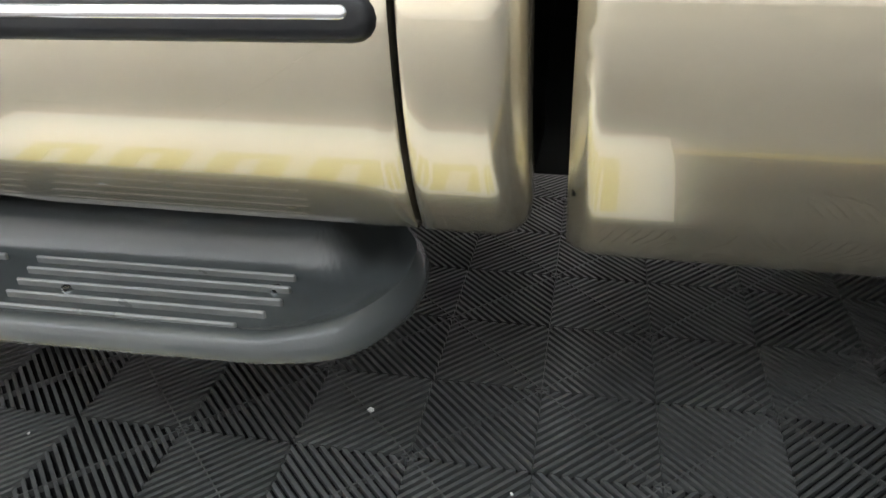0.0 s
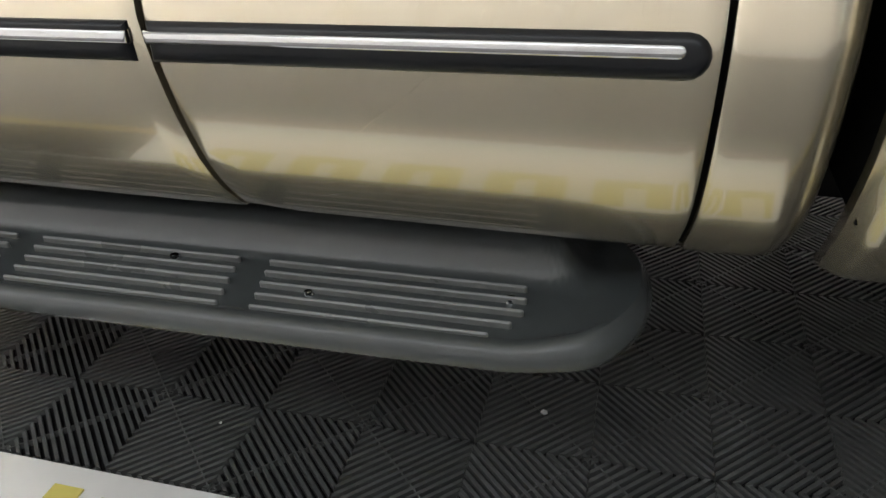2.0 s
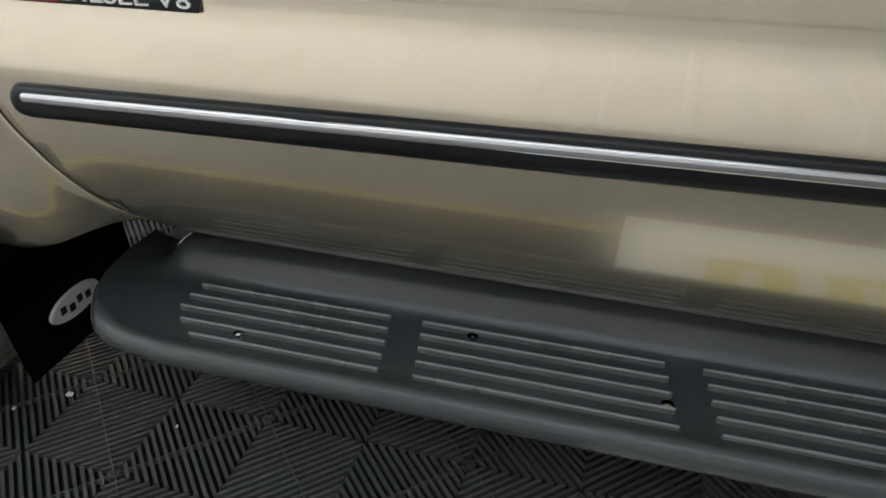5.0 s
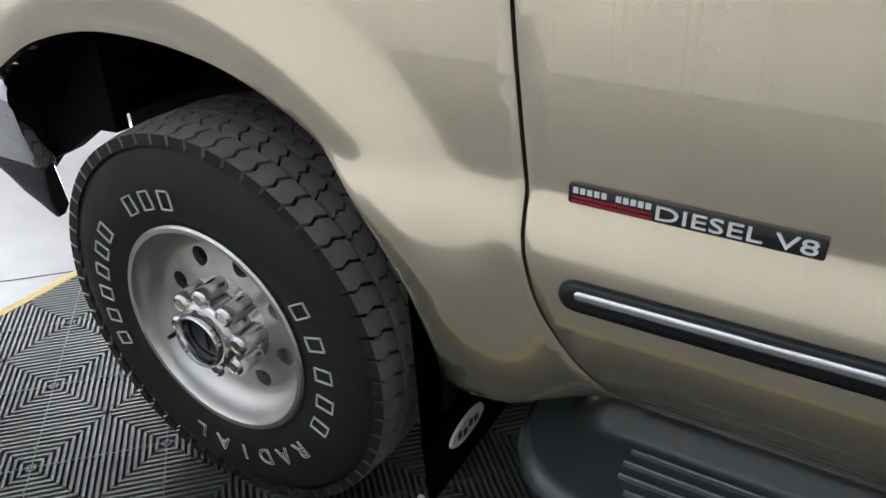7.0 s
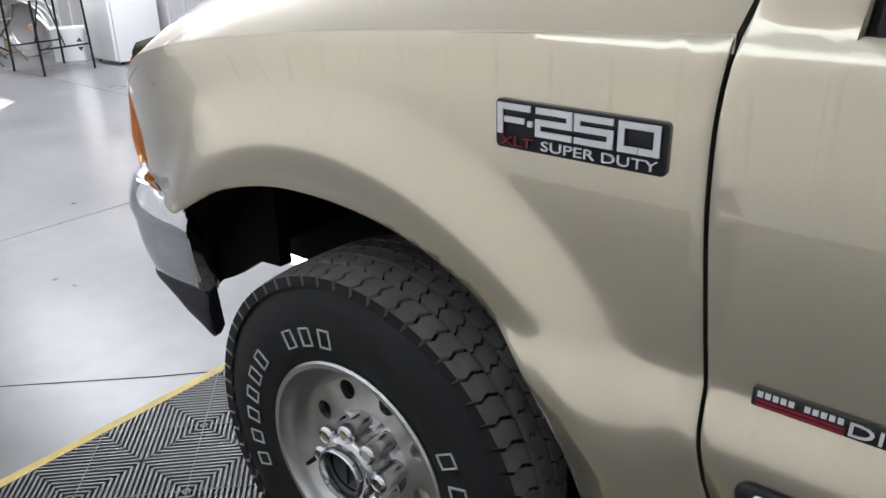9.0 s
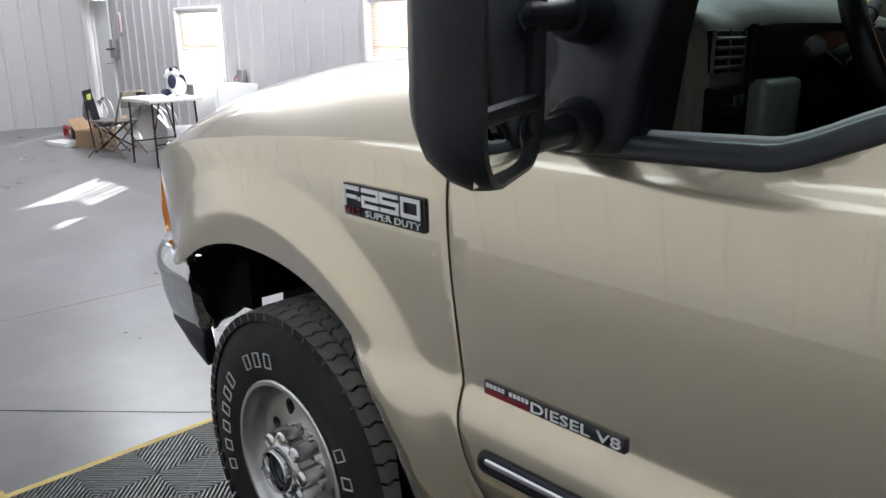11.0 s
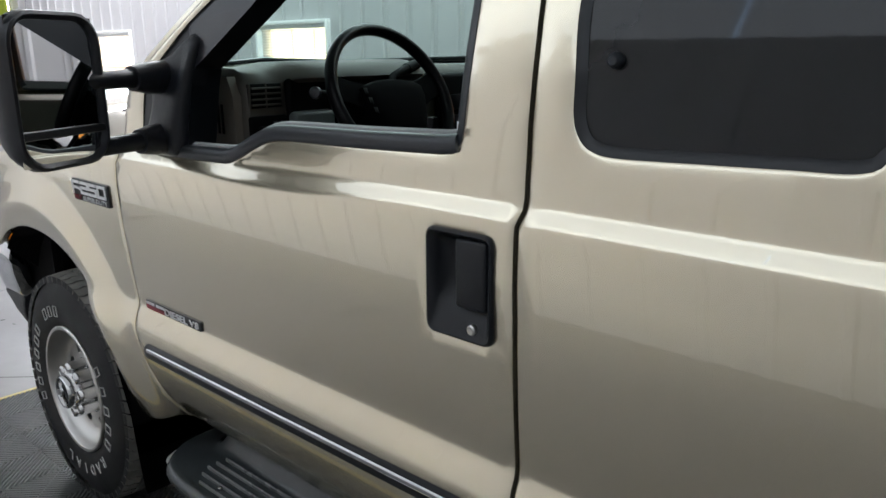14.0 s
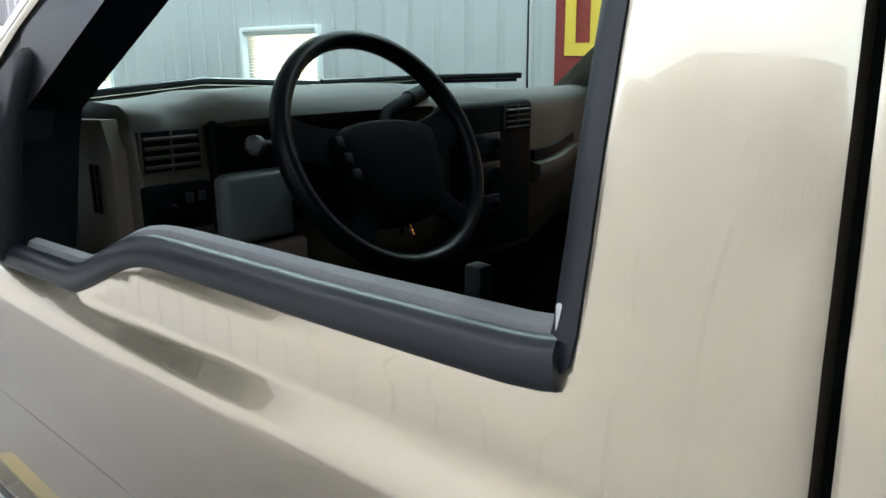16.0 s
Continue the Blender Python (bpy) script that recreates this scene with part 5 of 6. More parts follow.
bm = bmesh.new()
capped_loft(bm, bumper_rows([(-0.05, 0.828, -0.018), (-0.016, 0.834, -0.020), (-0.004, 0.830, -0.018), (0.004, 0.818, -0.012), (0.013, 0.792, -0.004), (0.017, 0.768, 0), (0.016, 0.756, 0), (0.011, 0.748, 0), (0.010, 0.738, 0), (0.006, 0.69, 0), (-0.004, 0.640, 0.0), (-0.014, 0.612, 0.0), (-0.03, 0.598, 0.0), (-0.06, 0.60, 0.0)]))
part("front_bumper", bm, CHROME, truck, "polished chrome front bumper")
bm = bmesh.new()
capped_loft(bm, bumper_rows([(-0.05, 0.62, 0.0), (-0.020, 0.605, 0.0), (-0.014, 0.585, -0.004), (-0.014, 0.56, -0.012), (-0.018, 0.535, -0.024), (-0.028, 0.518, -0.026), (-0.045, 0.513, -0.020), (-0.06, 0.52, -0.010)], 0.75))
part("bumper_valance", bm, BLACK_PLASTIC, truck, "black plastic valance under the bumper")

# mud flaps behind the front wheels
OVAL = plain("oval_plate", (0.62, 0.62, 0.58), 0.4, grain=0.06)
for mr in (False, True):
    bm = bmesh.new()
    rows = []
    for z, x, edge_y in ((0.745, 0.480, -0.014), (0.70, 0.484, -0.010), (0.60, 0.480, 0.004), (0.45, 0.472, 0.028), (0.32, 0.472, 0.036), (0.22, 0.476, 0.042), (0.19, 0.478, 0.046)):
        rows.append([(x, y, z) for y in (edge_y, edge_y + 0.03, 0.20, 0.34)])
    loft(bm, rows)
    bmesh.ops.solidify(bm, geom=bm.faces[:], thickness=0.006)
    flap = part("mud_flap", flip_y(bm, mr), DARK, truck, "black rubber mud flap with a pale oval plate")
    bm = bmesh.new()
    n = 28
    a = [bm.verts.new((0.474, 0.178 + 0.062 * math.cos(2 * math.pi * k / n), 0.268 + 0.027 * math.sin(2 * math.pi * k / n))) for k in range(n)]
    b = [bm.verts.new((0.479, 0.178 + 0.059 * math.cos(2 * math.pi * k / n), 0.268 + 0.024 * math.sin(2 * math.pi * k / n))) for k in range(n)]
    for k in range(n):
        bm.faces.new((a[k], a[(k + 1) % n], b[(k + 1) % n], b[k]))
    bm.faces.new(b)
    plate = part("oval_plate", flip_y(bm, mr), OVAL, flap, "pale oval emblem plate")
    for k, (dy, dz) in enumerate(((-0.032, 0.003), (-0.012, -0.003), (0.008, 0.003), (0.028, -0.001))):
        bm = bmesh.new()
        box(bm, 0.4785, 0.4805, 0.178 + dy - 0.006, 0.178 + dy + 0.006, 0.268 + dz - 0.007, 0.268 + dz + 0.007)
        part("emblem_bar", flip_y(bm, mr), BADGE, plate, smooth=False)

# ---- cab interior ----
bm = bmesh.new()
ys = [0.185, 0.20, 0.25, 0.30, 0.33, 0.45, 0.60, 0.72, 0.76, 0.80, 1.0, 1.2, 1.5, 1.75, 1.80, 1.815]
rows = []
for y in ys:
    e = 0.018 if y in (0.185, 1.815) else 0.0
    back = 0.20 * smoothstep((y - 1.08) / 0.62)
    brow = smoothstep((y - 0.29) / 0.05) * smoothstep((0.80 - y) / 0.06)
    rows.append([(0.50, y, 1.36), (0.53, y, 1.412 - e), (0.66, y, 1.437 - e), (0.80, y, 1.445 - e + 0.012 * brow), (0.885 + 0.03 * brow, y, 1.442 - e + 0.016 * brow), (0.922 + 0.045 * brow - e * 0.5, y, 1.428 - e + 0.012 * brow),
                 (0.934 + 0.045 * brow - e, y, 1.41 + 0.008 * brow), (0.938 + 0.0 * brow - e, y, 1.395), (0.944 - e, y, 1.32), (0.946 - e, y, 1.24), (0.935 - e, y, 1.16), (0.89, y, 1.06), (0.70, y, 1.0)])
    low = 0.028 * smoothstep((y - 0.85) / 0.6)
    rows[-1] = [(q[0] - back * smoothstep((q[0] - 0.5) / 0.35), q[1], q[2] - low * (q[2] > 1.35)) for q in rows[-1]]
loft(bm, rows)
bm.verts.ensure_lookup_table()
k = len(rows[0])
bm.faces.new([bm.verts[i] for i in range(k)])
bm.faces.new([bm.verts[len(ys) * k - k + i] for i in range(k)])
dash = part("dashboard", bm, DASH, truck, "tan moulded dashboard", angle=50)


def slat_vent(x, y0, y1, z0, z1):
    bm = bmesh.new()
    box(bm, x - 0.02, x + 0.002, y0, y1, z0, z1, 0.003)
    v = part("air_vent", bm, DASH_DARK, dash, "dark slatted air vent")
    for k in range(4):
        z = z0 + (k + 0.7) * (z1 - z0) / 4.4
        bm = bmesh.new()
        box(bm, -0.002, 0.007, y0 + 0.005, y1 - 0.005, -0.0017, 0.0017, m=pose(x, 0, z, 0, 20, 0))
        part("slat", bm, DASH, v, smooth=False)
    for y in (y0, (y0 + y1) / 2, y1):
        bm = bmesh.new()
        box(bm, x, x + 0.004, y - 0.002, y + 0.002, z0, z1)
        part("vane", bm, DASH, v, smooth=False)


slat_vent(0.943, 0.198, 0.290, 1.350, 1.408)
slat_vent(0.962, 0.985, 1.075, 1.352, 1.405)
slat_vent(0.745, 1.66, 1.75, 1.320, 1.370)
# passenger side: dark strip painted as a recess's shade, with a ledge below it
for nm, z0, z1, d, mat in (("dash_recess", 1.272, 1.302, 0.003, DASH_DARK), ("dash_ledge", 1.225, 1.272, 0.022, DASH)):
    bm = bmesh.new()
    rows = []
    for y in np.linspace(1.12, 1.80, 12):
        xf = 0.945 - 0.20 * smoothstep((y - 1.08) / 0.62)
        rows.append([(xf - 0.03, y, z0), (xf + d * 0.7, y, z0 + 0.004), (xf + d, y, (z0 + z1) / 2), (xf + d * 0.8, y, z1 - 0.004), (xf - 0.03, y, z1)])
    vs = loft(bm, rows, closed=True)
    bm.faces.new(vs[0])
    bm.faces.new(vs[-1])
    part(nm, bm, mat, dash, angle=60)
# instrument block coloured as the recess's shade, switch panel, column cover, radio stack
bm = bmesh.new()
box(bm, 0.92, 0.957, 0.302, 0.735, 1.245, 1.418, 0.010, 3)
part("instrument_panel", bm, DASH_DARK, dash, "near-black block in place of the shaded instrument recess")
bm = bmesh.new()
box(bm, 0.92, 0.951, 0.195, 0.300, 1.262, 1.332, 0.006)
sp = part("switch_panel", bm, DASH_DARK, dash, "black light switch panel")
bm = bmesh.new()
lathe(bm, [(0.0, 0.026), (0.010, 0.026), (0.012, 0.020), (0.013, 0.0)], 18, axis="x", centre=(0.951, 0.222, 1.296))
box(bm, 0.974, 0.981, 0.219, 0.225, 1.286, 1.306)
part("light_knob", bm, DASH_DARK, sp, "round light knob")
bm = bmesh.new()
box(bm, 0.94, 0.980, 0.303, 0.43, 1.23, 1.338, 0.012, 3)
part("column_cover", bm, plain("grey_green_panel", (0.10, 0.115, 0.11), 0.45, grain=0.08, bump=0.2, bump_scale=400), dash, "grey lower dash cover")
bm = bmesh.new()
box(bm, 0.93, 0.962, 0.835, 1.09, 1.10, 1.416, 0.015, 3)
stack = part("radio_console", bm, DASH_DARK, dash, "black console with radio and controls")
for z in (1.20, 1.27, 1.33):
    bm = bmesh.new()
    box(bm, 0.958, 0.966, 0.85, 0.97, z - 0.022, z + 0.022, 0.003)
    part("control_unit", bm, TRIM_BLACK, stack)
    for y in (0.862, 0.958):
        bm = bmesh.new()
        lathe(bm, [(0.0, 0.012), (0.008, 0.011), (0.010, 0.0)], 14, axis="x", centre=(0.966, y, z))
        part("control_knob", bm, DASH_DARK, stack)
bm = bmesh.new()
box(bm, 0.90, 0.972, 0.305, 0.46, 1.150, 1.222, 0.012, 3)
part("knee_panel", bm, TRIM_TAN, dash, "tan knee panel under the dash")
bm = bmesh.new()
for y, z in ((0.262, 1.310), (0.282, 1.310)):
    box(bm, 0.950, 0.9535, y - 0.006, y + 0.006, z - 0.007, z + 0.007, 0.001, 1)
part("rocker_switch", bm, RUBBER, sp, smooth=False)
# the left end of the dash: a pale cap with two slits
bm = bmesh.new()
prism(bm, [(0.775, 1.42), (0.905, 1.425), (0.925, 1.38), (0.93, 1.16), (0.88, 1.10), (0.80, 1.10)], 0.165, 0.187)
cap = part("dash_end_cap", bm, TRIM_TAN, dash, "tan end panel of the dashboard")
for x in (0.858, 0.876):
    bm = bmesh.new()
    box(bm, x - 0.003, x + 0.003, 0.162, 0.166, 1.29, 1.36)
    part("slit", bm, DASH_DARK, cap, smooth=False)

# steering wheel
SW = Vector((1.10, 0.518, 1.368))
tilt = radians(27)
upv = Vector((-math.sin(tilt), 0, math.cos(tilt)))
nv = Vector((math.cos(tilt), 0, math.sin(tilt)))
rv = Vector((0, 1, 0))


def swp(u, v, d=0.0):
    return SW + rv * u + upv * v + nv * d


bm = bmesh.new()
ring = [swp(0.186 * math.cos(a), 0.186 * math.sin(a)) for a in np.linspace(0, 2 * math.pi, 64, endpoint=False)]
vs = []
for i, p in enumerate(ring):
    out = (p - SW).normalized()
    vs.append([bm.verts.new(p + out * 0.0145 * math.cos(b) + nv * 0.0175 * math.sin(b)) for b in np.linspace(0, 2 * math.pi, 14, endpoint=False)])
for i in range(64):
    a, b = vs[i], vs[(i + 1) % 64]
    for k in range(14):
        bm.faces.new((a[k], a[(k + 1) % 14], b[(k + 1) % 14], b[k]))
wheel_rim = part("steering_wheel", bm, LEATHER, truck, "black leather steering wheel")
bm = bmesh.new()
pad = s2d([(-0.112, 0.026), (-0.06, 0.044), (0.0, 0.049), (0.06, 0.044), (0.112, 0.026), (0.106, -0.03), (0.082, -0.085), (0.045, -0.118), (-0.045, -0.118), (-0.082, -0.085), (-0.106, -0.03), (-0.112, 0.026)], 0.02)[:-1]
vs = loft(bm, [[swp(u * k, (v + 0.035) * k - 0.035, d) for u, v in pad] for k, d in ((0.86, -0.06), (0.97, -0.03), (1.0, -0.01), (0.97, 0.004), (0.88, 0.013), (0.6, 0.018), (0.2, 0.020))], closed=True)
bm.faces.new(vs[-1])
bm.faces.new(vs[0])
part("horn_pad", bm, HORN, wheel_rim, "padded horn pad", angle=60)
for sg in (-1, 1):
    for (u0, v0, u1, v1, w) in ((0.080, 0.000, 0.176, 0.034, 0.034), (0.055, -0.075, 0.118, -0.138, 0.022)):
        bm = bmesh.new()
        d = Vector((u1 - u0, v1 - v0)).normalized()
        n2 = Vector((-d.y, d.x))
        rows = []
        for t in np.linspace(0, 1, 5):
            ww = w * (1.25 - 0.9 * t + 0.75 * t * t)
            uu, vv = u0 + (u1 - u0) * t, v0 + (v1 - v0) * t
            rows.append([swp(sg * (uu + n2.x * ww * q), vv + n2.y * ww * q, dd) for q, dd in ((-1, -0.012), (-0.9, 0.002), (0, 0.006), (0.9, 0.002), (1, -0.012), (0, -0.016))])
        loft(bm, rows, closed=True)
        part("spoke", bm, HORN, wheel_rim, angle=60)
for k in range(3):
    bm = bmesh.new()
    c = swp(-0.098 + 0.006 * k, 0.014 - 0.026 * k, 0.0145)
    box(bm, -0.003, 0.002, -0.007, 0.007, -0.009, 0.009, 0.002, m=pose(c.x, c.y, c.z, 0, -27, 0))
    part("button", bm, DASH_DARK, wheel_rim)
bm = bmesh.new()
tube(bm, [swp(0, 0, -0.04), swp(0, 0, -0.15), swp(0, -0.02, -0.30)], [0.062, 0.06, 0.055], 18)
column = part("steering_column", bm, DASH_DARK, truck, "black steering column with stalks")
bm = bmesh.new()
tube(bm, [swp(-0.04, 0.01, -0.08), (1.010, 0.40, 1.375), (1.022, 0.345, 1.383), (1.030, 0.326, 1.385)], [0.008, 0.008, 0.009, 0.0145], 12)
part("turn_stalk", bm, DASH_DARK, column, "turn stalk with a grey end")
bm = bmesh.new()
tube(bm, [(1.028, 0.332, 1.384), (1.032, 0.322, 1.386), (1.034, 0.319, 1.3862)], [0.0150, 0.0145, 0.009], 14)
part("stalk_end", bm, RUBBER, column)
bm = bmesh.new()
tube(bm, [swp(0.05, 0.03, -0.09), (0.985, 0.63, 1.415), (0.972, 0.70, 1.434)], [0.009, 0.010, 0.014], 12)
tube(bm, [(0.973, 0.692, 1.431), (0.960, 0.755, 1.447)], [0.016, 0.014], 12)
part("gear_lever", bm, DASH_DARK, column, "black column gear lever")
bm = bmesh.new()
box(bm, 1.100, 1.104, 0.540, 0.549, 1.228, 1.262, 0.001)
tube(bm, [(1.10, 0.56, 1.245), (1.11, 0.562, 1.225)], 0.003, 8)
part("ignition_key", bm, CHROME, column, "small silver key")

# seats, rear cab trim, headliner
def seat(y0, y1):
    bm = bmesh.new()
    box(bm, 1.28, 1.80, y0, y1, 0.78, 0.97, 0.06, 4)
    s = part("seat", bm, SEAT_CLOTH, truck, "dark cloth front seat")
    bm = bmesh.new()
    box(bm, -0.08, 0.08, y0, y1, 0.0, 0.62, 0.06, 4, m=pose(1.88, 0, 0.92, 0, 12, 0))
    part("seat_back", bm, SEAT_CLOTH, s)
    bm = bmesh.new()
    box(bm, 1.35, 1.85, y0 + 0.06, y1 - 0.06, 0.56, 0.79)
    part("seat_base", bm, DARK, s, smooth=False)


seat(0.22, 0.80)
seat(1.20, 1.78)
bm = bmesh.new()
box(bm, 1.42, 2.48, 0.22, 1.78, 1.845, 1.865, 0.008)
part("headliner", bm, CLOTH, truck, "tan cloth headliner")
# right screen pillar trim
for mr in (False, True):
    bm = bmesh.new()
    rows = []
    for t in np.linspace(0, 1, 6):
        x, z, y = 0.60 + 0.80 * t, 1.37 + 0.47 * t, 0.125 + 0.13 * t
        w, k = (min(0.16, 0.26 * t + 0.012), 1.0) if mr else (0.0, 0.42)
        rows.append([(x, y, z), (x + 0.02 * k, y + 0.020 + w, z + 0.01), (x + 0.07 * k, y + 0.024 + w, z - 0.02 * k), (x + 0.13 * k, y + 0.010, z - 0.05 * k), (x + 0.12 * k, y - 0.02, z - 0.06 * k)])
    loft(bm, rows, closed=True)
    part("pillar_trim", flip_y(bm, mr, -0.16), TRIM_TAN, truck, "tan screen pillar trim", angle=60)
bm = bmesh.new()
tube(bm, [(0.76, 1.83, 1.60), (0.78, 1.77, 1.605), (0.88, 1.75, 1.67), (0.99, 1.745, 1.75), (1.01, 1.78, 1.76)], 0.014, 10)
part("grab_handle", bm, DASH, truck, "tan grab handle on the pillar")

# wipers and aerial
for pts in ([(0.36, 0.30, 1.424), (0.40, 0.62, 1.450), (0.39, 0.98, 1.432)], [(0.40, 0.95, 1.437), (0.42, 1.25, 1.442), (0.60, 1.52, 1.445)]):
    bm = bmesh.new()
    tube(bm, [(p[0], p[1], p[2] + 0.006) for p in pts], 0.009, 8)
    tube(bm, [(p[0] - 0.016, p[1], p[2] - 0.006) for p in pts], 0.006, 6)
    part("wiper", bm, TRIM_BLACK, truck, "black wiper arm and blade")
bm = bmesh.new()
tube(bm, [(0.39, 1.82, 1.28), (0.40, 1.82, 1.34), (0.40, 1.82, 2.05)], [0.012, 0.004, 0.002], 8)
part("aerial", bm, TRIM_BLACK, truck, "thin black whip aerial")
# washer hose behind the mirror on the wing
bm = bmesh.new()
tube(bm, [tuple(p) for p in smooth_line([Vector((0.40, 0.14, 1.325)), Vector((0.47, 0.13, 1.335)), Vector((0.53, 0.15, 1.352)), Vector((0.56, 0.19, 1.372))], 0.02)], 0.003, 6)
part("washer_hose", bm, TRIM_BLACK, truck)


# ---- along the walls ----
ALU_GREY = plain("grey_metal", (0.30, 0.30, 0.31), 0.45, 0.6, grain=0.06)
CARD = plain("cardboard", (0.36, 0.24, 0.14), 0.85, grain=0.08, scale=40, stain=0.1, stain_scale=4)
CARD_PINK = plain("pinkish_cardboard", (0.50, 0.34, 0.27), 0.8, grain=0.08, stain=0.12, stain_scale=4)
BLACK_CLOTH = plain("black_canvas", (0.012, 0.012, 0.013), 0.9, grain=0.15, scale=200, bump=0.3, bump_scale=500)
SIGN_INK = plain("dark_print", (0.04, 0.04, 0.045), 0.7, grain=0.05)
WHITE_CARD = plain("white_card", (0.70, 0.70, 0.69), 0.7, grain=0.04, stain=0.08, stain_scale=6)
LIME = plain("lime_cloth", (0.42, 0.50, 0.06), 0.85, grain=0.12, scale=60, stain=0.15, stain_scale=6)
RED = plain("red_plastic", (0.45, 0.05, 0.04), 0.45, grain=0.08)
CHAIR_TAN = plain("brown_enamel", (0.17, 0.145, 0.12), 0.4, 0.2, grain=0.06)
BLIND = plain("cream_blind", (0.66, 0.56, 0.48), 0.5, grain=0.03)
PANE = glass("window_glass", (0.97, 0.98, 0.98))
FUR = plain("plush_fur", (0.8, 0.8, 0.78), 0.95, grain=0.1, scale=90, bump=0.6, bump_scale=150)
FUR_DARK = plain("plush_fur_dark", (0.02, 0.022, 0.05), 0.95, grain=0.2, scale=90, bump=0.6, bump_scale=150)

# outside ground
bm = bmesh.new()
box(bm, -60, 60, Y1 + 0.2, 60, ZF - 0.32, ZF - 0.10)
tagged(mesh_object("ground", bm, plain("pale_gravel", (0.45, 0.44, 0.42), 0.9, grain=0.3, scale=30, stain=0.2, stain_scale=0.5), smooth=False), "pale gravel yard outside the windows", "ground", kind="structure")

for i, (xa, xb, za, zb) in enumerate((WIN_A, WIN_B)):
    w = thing("window_%d" % (i + 1), "white framed window with half-raised slatted blind", "window", (xa + xb) / 2, Y1, za, kind="structure")
    hw, h = (xb - xa) / 2, zb - za
    for nm, bx in (("frame_side", (-hw, -hw + 0.04, 0, h)), ("frame_side", (hw - 0.04, hw, 0, h)), ("frame_head", (-hw + 0.04, hw - 0.04, h - 0.04, h)), ("window_sill", (-hw - 0.03, hw + 0.03, -0.03, 0.0))):
        bm = bmesh.new()
        box(bm, bx[0], bx[1], -0.03, 0.12, bx[2], bx[3], 0.004)
        part(nm, bm, WHITE, w)
    bm = bmesh.new()
    box(bm, -hw + 0.04, hw - 0.04, 0.07, 0.10, h * 0.48, h * 0.48 + 0.035, 0.003)
    part("meeting_rail", bm, WHITE, w)
    for za2, zb2 in ((0.0, h * 0.48), (h * 0.48 + 0.035, h - 0.04)):
        bm = bmesh.new()
        box(bm, -hw + 0.04, hw - 0.04, 0.083, 0.087, za2, zb2)
        g = part("pane", bm, PANE, w, smooth=False)
        g.visible_shadow = False
    bm = bmesh.new()
    box(bm, -hw + 0.045, hw - 0.045, 0.0, 0.045, h - 0.085, h - 0.042, 0.003)
    part("head_rail", bm, WHITE, w)
    low = 0.44 if i == 0 else 0.32
    z = h - 0.10
    while z > h * low:
        bm = bmesh.new()
        box(bm, -hw + 0.05, hw - 0.05, -0.016, 0.016, -0.0008, 0.0008, m=pose(0, 0.022, z, -52, 0, 0))
        part("blind_slat", bm, BLIND, w, smooth=False)
        z -= 0.028
    for x in (-hw * 0.6, 0.0, hw * 0.6):
        bm = bmesh.new()
        box(bm, x - 0.006, x + 0.006, 0.004, 0.006, h * low, h - 0.09)
        part("blind_tape", bm, BLIND, w, smooth=False)

d1 = thing("door_1", "plain white steel door in a white frame", "door", (DOOR[0] + DOOR[1]) / 2, Y1, ZF, kind="structure")
hw = (DOOR[1] - DOOR[0]) / 2
bm = bmesh.new()
box(bm, -hw + 0.03, hw - 0.03, 0.02, 0.065, 0.01, 1.98, 0.004)
part("door_leaf", bm, WHITE, d1)
for xa, xb, za, zb in ((-hw - 0.02, -hw + 0.03, 0, 2.02), (hw - 0.03, hw + 0.02, 0, 2.02)):
    bm = bmesh.new()
    box(bm, xa, xb, -0.02, 0.10, za, zb, 0.004)
    part("door_frame", bm, WHITE, d1)
bm = bmesh.new()
box(bm, -hw - 0.12, hw + 0.02, -0.14, 0.02, 2.005, 2.04, 0.004)
part("door_header", bm, ALU_GREY, d1, "grey shelf over the door")
bm = bmesh.new()
tube(bm, [(hw - 0.08, 0.01, 1.0), (hw - 0.08, -0.05, 1.0), (hw - 0.18, -0.055, 1.0)], 0.01, 8)
part("door_lever", bm, ALU_GREY, d1)

cl = thing("lime_cloth", "lime yellow cloth hanging above the white door", "cloth", -11.95, Y1 - 0.10, 2.045)
bm = bmesh.new()
rows = []
for t in np.linspace(0, 1, 9):
    rows.append([(-0.10 + 0.34 * f + 0.05 * t * math.sin(3 * f), -0.03 * math.sin(9 * f + 2 * t) - 0.03, 0.36 - 0.34 * t + 0.08 * f * (1 - t)) for f in np.linspace(0, 1, 14)])
loft(bm, rows)
bmesh.ops.solidify(bm, geom=bm.faces[:], thickness=0.004)
part("cloth", bm, LIME, cl)

lb = thing("lock_box", "grey metal switch box with a lever handle", "switch box", -11.10, Y1 - 0.001, 1.08)
bm = bmesh.new()
box(bm, -0.07, 0.07, -0.08, 0.0, 0.0, 0.28, 0.008)
part("body", bm, ALU_GREY, lb)
bm = bmesh.new()
tube(bm, [(-0.05, -0.08, 0.13), (-0.05, -0.13, 0.13), (0.25, -0.13, 0.14)], 0.014, 8)
part("lever", bm, BLACK_PLASTIC, lb)
bm = bmesh.new()
tube(bm, [(0.0, -0.03, 0.28), (0.0, -0.03, 3.25)], 0.012, 8)
part("conduit", bm, ALU_GREY, lb)
th = thing("wall_thermometer", "white wall thermometer with a red scale", "thermometer", -10.82, Y1, 1.46)
bm = bmesh.new()
box(bm, -0.05, 0.05, -0.02, 0.0, 0.0, 0.30, 0.01)
part("backing", bm, WHITE, th)
bm = bmesh.new()
box(bm, -0.012, 0.012, -0.025, -0.0195, 0.03, 0.27)
part("scale", bm, RED, th, smooth=False)
